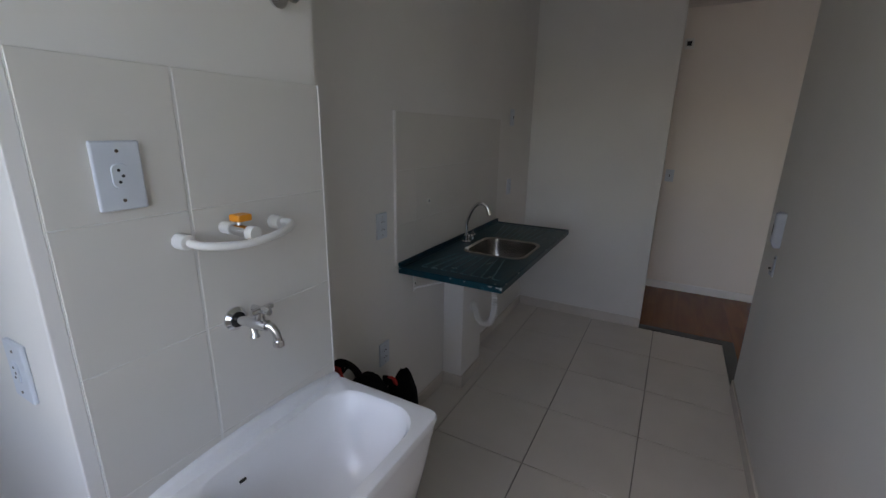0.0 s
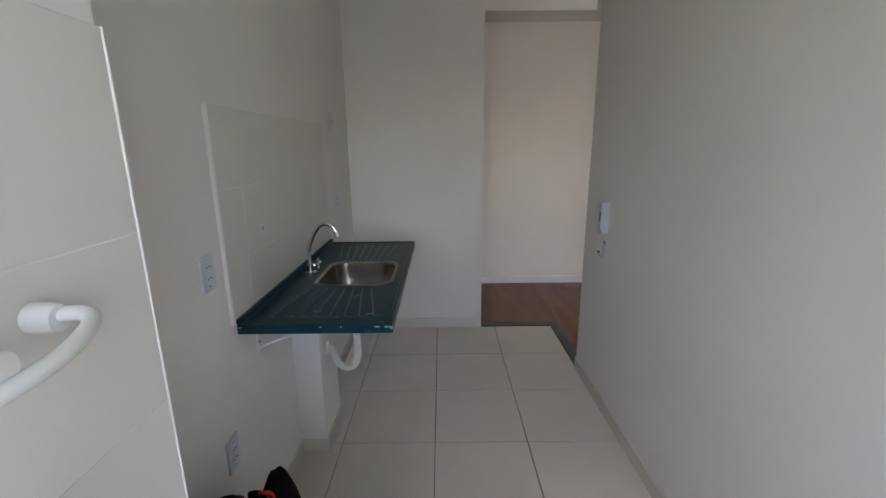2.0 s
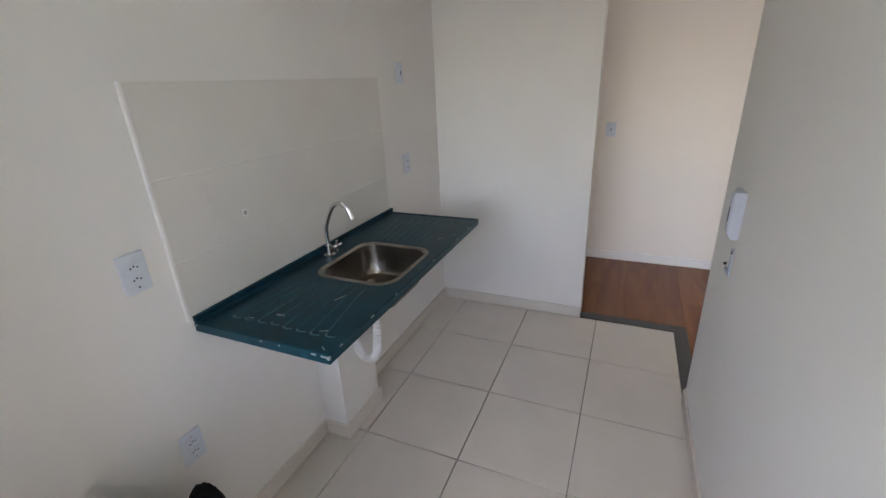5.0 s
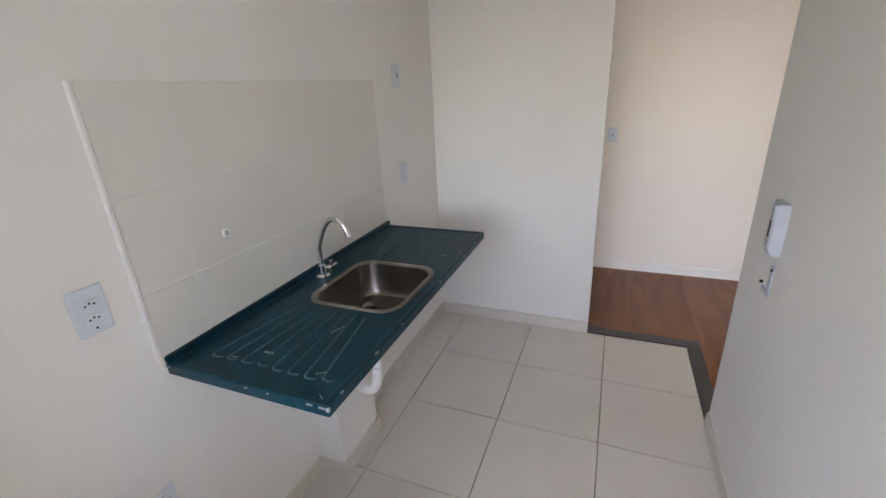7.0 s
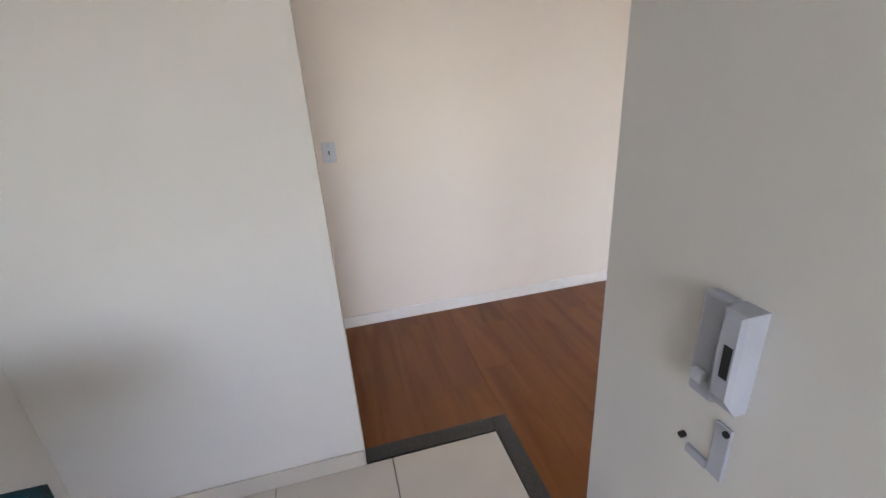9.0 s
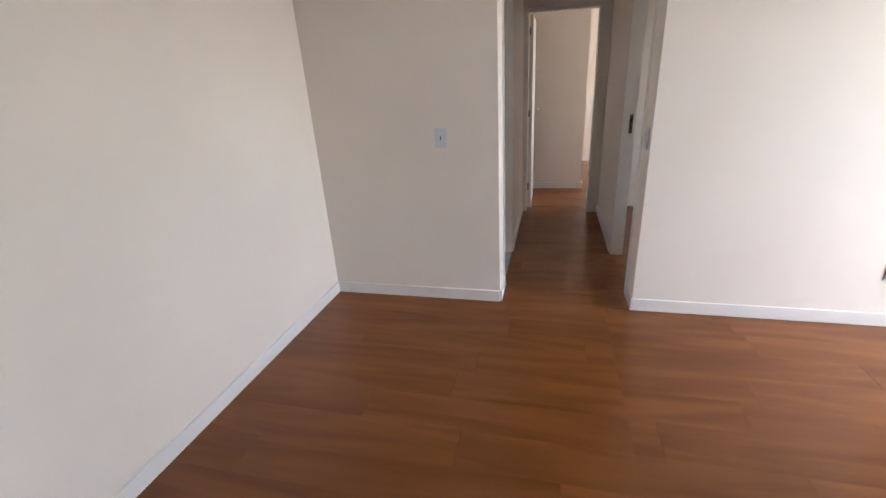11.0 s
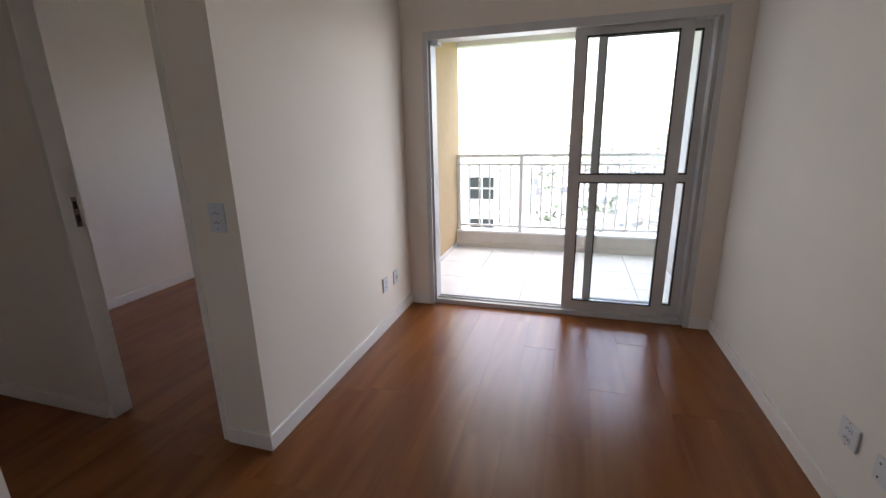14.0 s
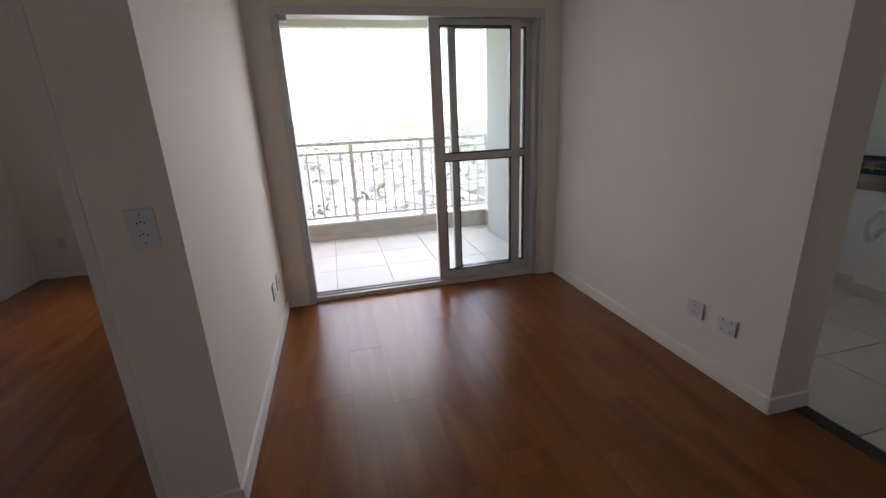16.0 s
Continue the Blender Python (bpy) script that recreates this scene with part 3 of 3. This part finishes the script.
ft = thing("laundry_tap", "chrome tank tap with cross handle and round flange", "tap")
part("flange", tube_mesh([(FX, .535, 1.143), (FX + .004, .535, 1.143), (FX + .012, .535, 1.143)], [.028, .028, .02], 24), CHROME, ft, smooth=True)
# Dark disc gives the flange opening its shade by colour.
part("flange_hole_shade", tube_mesh([(FX + .0115, .535, 1.143), (FX + .0135, .535, 1.143)], .018, 18), DARK, ft)
part("body", tube_mesh([(FX + .008, .535, 1.143), (FX + .05, .54, 1.142), (FX + .065, .545, 1.142), (FX + .09, .55, 1.14)], [.011, .011, .015, .013], 16), CHROME, ft, smooth=True)
part("spout", tube_mesh(curve_points([(FX + .085, .55, 1.14), (FX + .098, .555, 1.137), (FX + .108, .558, 1.12), (FX + .11, .56, 1.10)], 5), .0095, 14), CHROME, ft, smooth=True)
part("nozzle", tube_mesh([(FX + .11, .56, 1.105), (FX + .11, .56, 1.092)], .013, 14), CHROME, ft, smooth=True)
h1 = part("bonnet", tube_mesh([(FX + .07, .547, 1.15), (FX + .078, .548, 1.178)], [.011, .009], 12), CHROME, ft, smooth=True)
for a, b in (((-.027, 0), (.027, 0)), ((0, -.027), (0, .027))):
    part("cross_bar", tube_mesh([(FX + .078 + a[0], .548 + a[1], 1.177), (FX + .078 + b[0], .548 + b[1], 1.177)], .0075, 10), CHROME, h1, smooth=True)
part("side_outlet", tube_mesh([(FX + .05, .54, 1.14), (FX + .055, .542, 1.115), (FX + .055, .542, 1.108)], [.007, .007, .012], 12), CHROME, ft, smooth=True)

hv = thing("pipe_valve", "chrome round valve above the laundry tiles", "valve")
part("flange", tube_mesh([(LX, .74, 1.862), (LX + .006, .74, 1.862)], .028, 20), CHROME, hv, smooth=True)
part("knob", tube_mesh([(LX + .004, .74, 1.862), (LX + .03, .74, 1.862), (LX + .05, .74, 1.862)], [.012, .012, .022], 16), CHROME, hv, smooth=True)

tank = thing("laundry_tank", "white glazed ceramic laundry tank on a pedestal", "tank")
cy, cx, zt = .565, .475, .83
R = lambda hx, hy, r, z, dx=0.0: rounded(cx + dx, cy, hx, hy, r, z)
shell = loft([R(.10, .17, .05, .44), R(.15, .22, .06, .50), R(.178, .262, .05, .70), R(.186, .278, .035, zt - .03), R(.19, .283, .03, zt - .012), R(.187, .28, .03, zt - .002), R(.18, .274, .03, zt),
              R(.148, .25, .095, zt - .002, .008), R(.14, .243, .095, zt - .012, .009), R(.124, .224, .095, zt - .10, .012), R(.105, .195, .085, zt - .2, .015), R(.065, .12, .055, zt - .25, .02), R(.02, .02, .0195, zt - .26, .02)], cap_first=True, cap_last=True)
part("basin", shell, CERAMIC, tank, smooth=True)
part("pedestal", loft([rounded(.42, cy, .09, .1, .05, 0), rounded(.42, cy, .085, .09, .05, .04), rounded(.42, cy, .07, .075, .05, .3), rounded(.43, cy, .085, .1, .05, .45)], cap_first=True, cap_last=True), CERAMIC, tank, smooth=True)
# Overflow drawn as a dark bar, its shade in the colour.
part("overflow_slot_shade", box_mesh(.351, .45, zt - .052, .357, .466, zt - .047), DARK, tank)
ridge = [[(FX + .001, y, zt - .004), (FX + .026, y, zt - .004), (FX + .018, y, zt + h), (FX + .013, y, zt + h + .004), (FX + .001, y, zt + h + .004)]
         for y, h in ((.285 + .56 * k / 16, .004 + .024 * math.sin(math.pi * k / 16) ** .7) for k in range(17))]
part("back_ridge", loft(ridge, cap_first=True, cap_last=True), CERAMIC, tank, smooth=True)


# ---- backpack beside the shaft ----
def lump(bm, c, size, turn, seed, pinch=.0):
    made = bmesh.ops.create_icosphere(bm, subdivisions=4, radius=1)
    m = Matrix.Translation(c) @ Euler([radians(a) for a in turn]).to_matrix().to_4x4()
    for v in made["verts"]:
        p = v.co.copy()
        k = 1 + .13 * noise.noise(p * 1.7 + Vector((seed, 0, 0))) + .05 * noise.noise(p * 5 + Vector((seed, 3, 0)))
        q = Vector((p.x * size[0], p.y * size[1], p.z * size[2])) * k
        taper = 1 - pinch * max(0, p.z)
        q.x, q.y = q.x * taper, q.y * taper
        v.co = m @ q
        v.co.z = max(v.co.z, .003)
    return bm


pack = thing("backpack", "black nylon backpack with red trim slumped on the floor", "backpack")
part("main_bag", lump(bmesh.new(), (.16, 1.22, .22), (.13, .15, .22), (3, 6, 10), 2.0, .25), CLOTH, pack, smooth=True)
part("front_pocket", lump(bmesh.new(), (.215, 1.31, .16), (.085, .12, .18), (0, 10, 25), 5.0, .3), CLOTH, pack, smooth=True)
part("top_flap", lump(bmesh.new(), (.20, 1.335, .40), (.085, .095, .15), (-14, 4, 10), 8.0, .5), CLOTH, pack, smooth=True)
part("side_lobe", lump(bmesh.new(), (.12, 1.20, .49), (.09, .095, .105), (15, 5, 0), 11.0, .3), CLOTH, pack, smooth=True)
part("rear_lobe", lump(bmesh.new(), (.10, .985, .47), (.07, .07, .25), (0, 0, 0), 13.0, .2), CLOTH, pack, smooth=True)


def strap(points, w, t, mat, name):
    pts = curve_points(points, 6)
    bm = bmesh.new()
    rings = []
    for i, p in enumerate(pts):
        d = (pts[min(i + 1, len(pts) - 1)] - pts[max(i - 1, 0)]).normalized()
        side = d.cross(Vector((.3, .9, .2))).normalized()
        up = side.cross(d)
        rings.append([bm.verts.new(p + side * a + up * b) for a, b in ((-w, -t), (w, -t), (w, t), (-w, t))])
    for a, b in zip(rings, rings[1:]):
        for k in range(4):
            bm.faces.new((a[k], a[(k + 1) % 4], b[(k + 1) % 4], b[k]))
    bm.faces.new(rings[0][::-1])
    bm.faces.new(rings[-1])
    return part(name, bm, mat, pack)


strap([(.09, 1.01, .64), (.12, 1.04, .70), (.165, 1.075, .69), (.20, 1.10, .58), (.225, 1.11, .42), (.225, 1.12, .25)], .03, .006, CLOTH, "shoulder_strap")
strap([(.15, 1.28, .52), (.20, 1.29, .51), (.27, 1.32, .38), (.305, 1.32, .18)], .024, .006, CLOTH, "shoulder_strap")
strap([(.15, 1.0, .73), (.168, 1.005, .67), (.172, 1.01, .60)], .021, .004, RED, "red_trim")
strap([(.145, .95, .745), (.165, .955, .68), (.17, .96, .60)], .022, .004, RED, "red_trim")
strap([(.20, 1.25, .57), (.215, 1.265, .555), (.22, 1.27, .53)], .012, .004, RED, "red_trim")
part("buckle", box_mesh(.12, 1.05, .69, .14, 1.08, .702, bevel=.003), CHROME, pack)

# ---- living room: balcony door ----
DYc = .89
bd = thing("balcony_door", "grey aluminium sliding balcony door standing half open", "sliding door")
fr = part("door_frame", boxes_mesh((2.0, DYc - .06, .0, 3.895, DYc + .06, .035), (2.0, DYc - .06, 1.995, 3.895, DYc + .06, 2.04), (2.0, DYc - .06, .035, 2.05, DYc + .06, 1.995), (3.85, DYc - .06, .035, 3.895, DYc + .06, 1.995)), ALU, bd)
part("track", box_mesh(2.05, DYc + .018, .035, 3.85, DYc + .024, .047), ALU, fr)
part("track", box_mesh(2.05, DYc - .030, .035, 3.85, DYc - .024, .047), ALU, fr)
part("head_stop", box_mesh(3.80, DYc - .045, 1.965, 3.85, DYc + .045, 1.994, bevel=.003), ALU, fr)
part("inner_architrave", boxes_mesh((2.0, SY - .005, 1.99, 3.895, SY + .008, 2.045), (3.862, SY - .005, .0, 3.9, SY + .008, 1.99), (1.995, SY - .005, 0, 2.03, SY + .008, 1.99)), ALU, bd)


def leaf(x0, x1, y, w=.075):
    lf = part("door_leaf", boxes_mesh((x0, y - .02, .05, x0 + w, y + .02, 1.99), (x1 - w, y - .02, .05, x1, y + .02, 1.99), (x0 + w, y - .02, .05, x1 - w, y + .02, .115),
                                      (x0 + w, y - .02, 1.945, x1 - w, y + .02, 1.99), (x0 + w, y - .02, 1.005, x1 - w, y + .02, 1.055)), ALU, bd)
    for z0, z1 in ((.115, 1.005), (1.055, 1.945)):
        g = .009
        part("gasket", boxes_mesh((x0 + w, y - .012, z0, x0 + w + g, y + .0215, z1), (x1 - w - g, y - .012, z0, x1 - w, y + .0215, z1),
                                  (x0 + w + g, y - .012, z0, x1 - w - g, y + .0215, z0 + g), (x0 + w + g, y - .012, z1 - g, x1 - w - g, y + .0215, z1)), GASKET, lf)
        pn = part("pane", box_mesh(x0 + w + g, y - .003, z0 + g, x1 - w - g, y + .003, z1 - g), GLASS, lf)
        pn.visible_shadow = False
    return lf


leaf(2.165, 2.862, DYc + .021)
leaf(2.055, 2.712, DYc - .027, .048)

# ---- balcony rail ----
RY = -1.06
rail = thing("balcony_railing", "white painted steel balcony railing on a low kerb", "railing")
part("top_rail", boxes_mesh((1.72, RY - .025, 1.075, 4.19, RY + .025, 1.105)), RAIL, rail)
part("upper_bar", box_mesh(1.74, RY - .015, .972, 4.19, RY + .015, .994), RAIL, rail)
part("lower_bar", box_mesh(1.74, RY - .015, .225, 4.19, RY + .015, .25), RAIL, rail)
for x in (4.165, 3.405, 2.57, 1.735):
    p = part("post", box_mesh(x - .02, RY - .02, .178, x + .02, RY + .02, 1.075), RAIL, rail)
    part("foot", box_mesh(x - .04, RY - .04, .178, x + .04, RY + .04, .186), RAIL, p)
for a, b, bays in ((3.405, 4.165, 6), (2.57, 3.405, 7), (1.735, 2.57, 7)):
    for k in range(1, bays):
        x = a + (b - a) * k / bays
        part("baluster", box_mesh(x - .008, RY - .008, .25, x + .008, RY + .008, .972), RAIL, rail)
side = thing("side_railing", "white painted steel rail closing the balcony side", "railing")
part("top_rail", box_mesh(1.695, RY + .025, 1.075, 1.745, -.67, 1.105), RAIL, side)
part("upper_bar", box_mesh(1.705, RY + .02, .972, 1.735, -.67, .994), RAIL, side)
part("lower_bar", box_mesh(1.705, RY + .02, .225, 1.735, -.67, .25), RAIL, side)
for k in range(1, 4):
    y = RY + .1 * k
    part("baluster", box_mesh(1.712, y - .008, .25, 1.728, y + .008, .972), RAIL, side)
part("foot", box_mesh(1.69, -.70, .178, 1.75, -.672, 1.07), RAIL, side)


# ---- hallway doors ----
def door_frame(name, boxes, label):
    ob = thing(name, label, "door frame")
    for nm, b in zip(("jamb", "jamb", "head"), boxes):
        part(nm, box_mesh(*b, bevel=.003), DOOR_WHITE, ob)
    return ob


f1 = door_frame("bedroom_door_frame", [(4.29, 2.622, 0, 4.325, 2.776, 2.03), (4.985, 2.70, 0, 5.022, 2.795, 2.03), (4.29, 2.622, 2.03, 5.022, 2.797, 2.065)], "off-white bedroom door frame with a dark strike plate")
st = part("strike_plate", box_mesh(4.9835, 2.722, .98, 4.986, 2.746, 1.115), STEEL, f1)
for z in (1.0, 1.06):
    # Dark boxes carry the shade of the uncut latch holes.
    part("latch_hole_shade", box_mesh(4.982, 2.726, z, 4.9838, 2.742, z + .035), DARK, st)
f2 = door_frame("end_door_frame", [(6.212, 2.865, 0, 6.348, 2.902, 1.99), (6.212, 3.553, 0, 6.348, 3.59, 1.99), (6.212, 2.865, 1.99, 6.348, 3.59, 2.025)], "off-white frame of the hallway end door")
f3 = door_frame("bathroom_door_frame", [(4.295, 3.598, 0, 4.33, 3.733, 2.02), (4.96, 3.598, 0, 4.995, 3.733, 2.02), (4.295, 3.598, 2.02, 4.995, 3.733, 2.055)], "off-white bathroom door frame")

bdoor = thing("bathroom_door", "closed white bathroom door with a dark lever handle", "door")
part("leaf", box_mesh(4.333, 3.66, .008, 4.957, 3.695, 2.016, bevel=.002), DOOR_WHITE, bdoor)
hnd = part("rose", box_mesh(4.36, 3.652, 1.02, 4.395, 3.66, 1.15, bevel=.003), DARK, bdoor)
part("lever", tube_mesh([(4.378, 3.655, 1.1), (4.378, 3.625, 1.1), (4.46, 3.62, 1.1)], .008, 10), DARK, hnd, smooth=True)

edoor = thing("end_door", "white door standing open into the far bedroom", "door")
part("leaf", box_mesh(6.352, 3.517, .008, 6.98, 3.552, 1.986, bevel=.002), DOOR_WHITE, edoor)
part("lever", tube_mesh([(6.91, 3.515, 1.06), (6.91, 3.475, 1.06), (6.83, 3.47, 1.06)], .008, 10), CHROME, edoor, smooth=True)
for z in (.25, 1.05, 1.84):
    part("hinge", tube_mesh([(6.347, 3.548, z - .035), (6.347, 3.548, z + .035)], .008, 10), DARK, edoor, smooth=True)

# laundry and bedroom windows, outside the walk's view
for x0, x1, z0, z1 in ((.22, 1.38, 1.02, 2.18), (4.65, 5.75, 1.05, 2.15), (7.25, 8.55, 1.05, 2.15)):
    wd = thing("window_frame", "white aluminium window frame in the outer wall", "window", "outer windows")
    for b in ((x0, -.66, z0, x0 + .04, -.62, z1), (x1 - .04, -.66, z0, x1, -.62, z1), (x0 + .04, -.66, z0, x1 - .04, -.62, z0 + .04), (x0 + .04, -.66, z1 - .04, x1 - .04, -.62, z1)):
        part("frame_bar", box_mesh(*b), RAIL, wd)

# ---- outside ----
G = -42.0
structure("ground", loft([[(-3500, -4000, G), (3500, -4000, G), (3500, 500, G), (-3500, 500, G)]], cap_first=True), GROUND, "wide plain with grass and earth, paled for haze", "ground")

tower = thing("apartment_building", "pale rendered apartment building with paired windows", "building")
TX0, TX1, TY = 6.25, 29.0, -23.5
part("facade", box_mesh(TX0, TY - 12, G, TX1, TY, -.1), FACADE, tower)
part("parapet", box_mesh(TX0 - .15, TY - 12.15, -.1, TX1 + .15, TY + .15, .33), FACADE, tower)
for fl in range(5):
    zc = -2.16 - 2.75 * fl
    part("band", box_mesh(TX0, TY, zc + 1.15, TX1, TY + .05, zc + 1.3), FACADE, tower)
    for x in (8.4, 12.75, 15.0, 19.4, 21.6, 26.0):
        ring = lambda d, y: [(x - .85 + d, y, zc - .78 + d), (x + .85 - d, y, zc - .78 + d), (x + .85 - d, y, zc + .78 - d), (x - .85 + d, y, zc + .78 - d)]
        w = part("window", loft([ring(0, TY + .001), ring(0, TY + .07), ring(.06, TY + .07), ring(.06, TY + .001)]), FACADE, tower)
        part("pane", box_mesh(x - .78, TY + .005, zc - .72, x + .78, TY + .02, zc + .72), PANE, w)
        part("mullion", box_mesh(x - .04, TY + .02, zc - .72, x + .04, TY + .06, zc + .72), FACADE, w)
        part("transom", box_mesh(x - .78, TY + .02, zc - .04, x + .78, TY + .055, zc + .04), FACADE, w)


def houses():
    """Small hipped houses over the plain, as one body of walls and one of roofs."""
    r = random.Random(11)
    walls, roofs = ([], []), ([], [])
    for _ in range(2600):
        d = 110 + 1500 * r.random() ** 1.7
        a = radians(r.uniform(-55, 32))
        x, y = d * math.sin(a), -d * math.cos(a)
        if x > -.02 * d and r.random() < .8 and d < 420:
            continue
        w, l, h, t = r.uniform(3, 6), r.uniform(4, 8), r.uniform(3, 8), r.uniform(0, 3.14)
        c, s = math.cos(t), math.sin(t)
        put = lambda u, v, z: (x + u * c - v * s, y + u * s + v * c, G + z)
        i = len(walls[0])
        walls[0].extend([put(sx * w, sy * l, z) for z in (0, h) for sx, sy in ((-1, -1), (1, -1), (1, 1), (-1, 1))])
        walls[1].extend([(i + k, i + (k + 1) % 4, i + 4 + (k + 1) % 4, i + 4 + k) for k in range(4)])
        j = len(roofs[0])
        roofs[0].extend([put(sx * (w + .4), sy * (l + .4), h) for sx, sy in ((-1, -1), (1, -1), (1, 1), (-1, 1))] + [put(0, -l * .5, h + 1.8), put(0, l * .5, h + 1.8)])
        roofs[1].extend([(j, j + 1, j + 4), (j + 1, j + 2, j + 5, j + 4), (j + 2, j + 3, j + 5), (j + 3, j, j + 4, j + 5)])
    for name, (v, f), mat, lab in (("house_walls", walls, HOUSE, "many small rendered houses far below"), ("house_roofs", roofs, ROOFS, "many clay and sheet roofs far below")):
        me = bpy.data.meshes.new(name)
        me.from_pydata(v, [], f)
        me.materials.append(mat)
        tagged(new(name, me), lab, "houses", kind="stuff")


houses()


def far_trees():
    r = random.Random(5)
    v, f = [], []
    for _ in range(220):
        d = 120 + 900 * r.random() ** 1.5
        a = radians(r.uniform(-50, 30))
        x, y = d * math.sin(a), -d * math.cos(a)
        for _ in range(16):
            cx0, cy0, cz0, s = x + r.gauss(0, 3), y + r.gauss(0, 3), G + 3 + abs(r.gauss(0, 2.5)), r.uniform(.8, 2)
            i = len(v)
            v.extend([(cx0 + r.uniform(-s, s), cy0 + r.uniform(-s, s), cz0 + r.uniform(-s, s)) for _ in range(4)])
            f.extend([(i, i + 1, i + 2), (i, i + 2, i + 3), (i, i + 3, i + 1), (i + 1, i + 3, i + 2)])
    me = bpy.data.meshes.new("far_trees")
    me.from_pydata(v, [], f)
    me.materials.append(LEAF)
    tagged(new("far_trees", me), "scattered green tree crowns far below", "trees", kind="stuff")


far_trees()


# ---- laid floors, piece by piece ----
def tiled_floor(name, regions, ox, oy, pitch, gap, top, mat, label):
    base = tagged(new(name), label, "floor", kind="structure")
    r = random.Random(3)
    for x0, y0, x1, y1 in regions:
        for i in range(math.floor((x0 - ox) / pitch), math.ceil((x1 - ox) / pitch)):
            for j in range(math.floor((y0 - oy) / pitch), math.ceil((y1 - oy) / pitch)):
                a, b = max(x0, ox + i * pitch + gap / 2), min(x1, ox + (i + 1) * pitch - gap / 2)
                c, d = max(y0, oy + j * pitch + gap / 2), min(y1, oy + (j + 1) * pitch - gap / 2)
                if b - a > .01 and d - c > .01:
                    part("tile", box_mesh(a, c, top - .010, b, d, top - .0004 * r.random(), bevel=.0012, seg=1), mat, base)


tiled_floor("floor_tiles", [(0, .845, WX0, KY), (LX, .212, WX0, .845), (-.38, -.55, WX0, .212)], .676, 2.661, .487, .005, 0, FLOOR_TILE, "ivory ceramic floor tiles with dark joints")
tiled_floor("balcony_tiles", [(1.78, -1.0, 4.19, .80)], 3.70, .655, .487, .004, -.03, BALCONY_TILE, "pale ceramic balcony floor tiles")


def planks(name, regions, label, width=.192, length=1.29):
    base = tagged(new(name), label, "floor", kind="structure")
    r = random.Random(21)
    offs = {}
    for x0, y0, x1, y1 in regions:
        for i in range(math.floor(x0 / width), math.ceil(x1 / width)):
            o = offs.setdefault(i, r.uniform(0, length))
            for j in range(math.floor((y0 - o) / length), math.ceil((y1 - o) / length)):
                a, b = max(x0, i * width + .0002), min(x1, (i + 1) * width - .0002)
                c, d = max(y0, o + j * length + .0005), min(y1, o + (j + 1) * length - .0005)
                if b - a < .01 or d - c < .01:
                    continue
                bm = box_mesh(a, c, -.012, b, d, 0)
                tx, ty = r.gauss(0, .0008), r.gauss(0, .0016)
                for v in bm.verts:
                    if v.co.z > -.006:
                        v.co.z += tx * (v.co.y - (c + d) / 2) + ty * (v.co.x - (a + b) / 2)
                part("plank", bm, WOOD, base)


planks("wood_floor", [(WX1, .955, EASTX, WY), (WX0 + .077, WY, EASTX, NY), (-.6, KY + .078, WX0 + .077, NY), (EASTX, MY0, 6.47, MY1), (4.32, -.55, 6.47, MY0), (6.47, 2.63, 7.3, 3.9), (6.59, -.55, 9.3, 2.63), (7.3, 2.63, 9.3, 3.9)], "cherry-toned laminate floor planks")
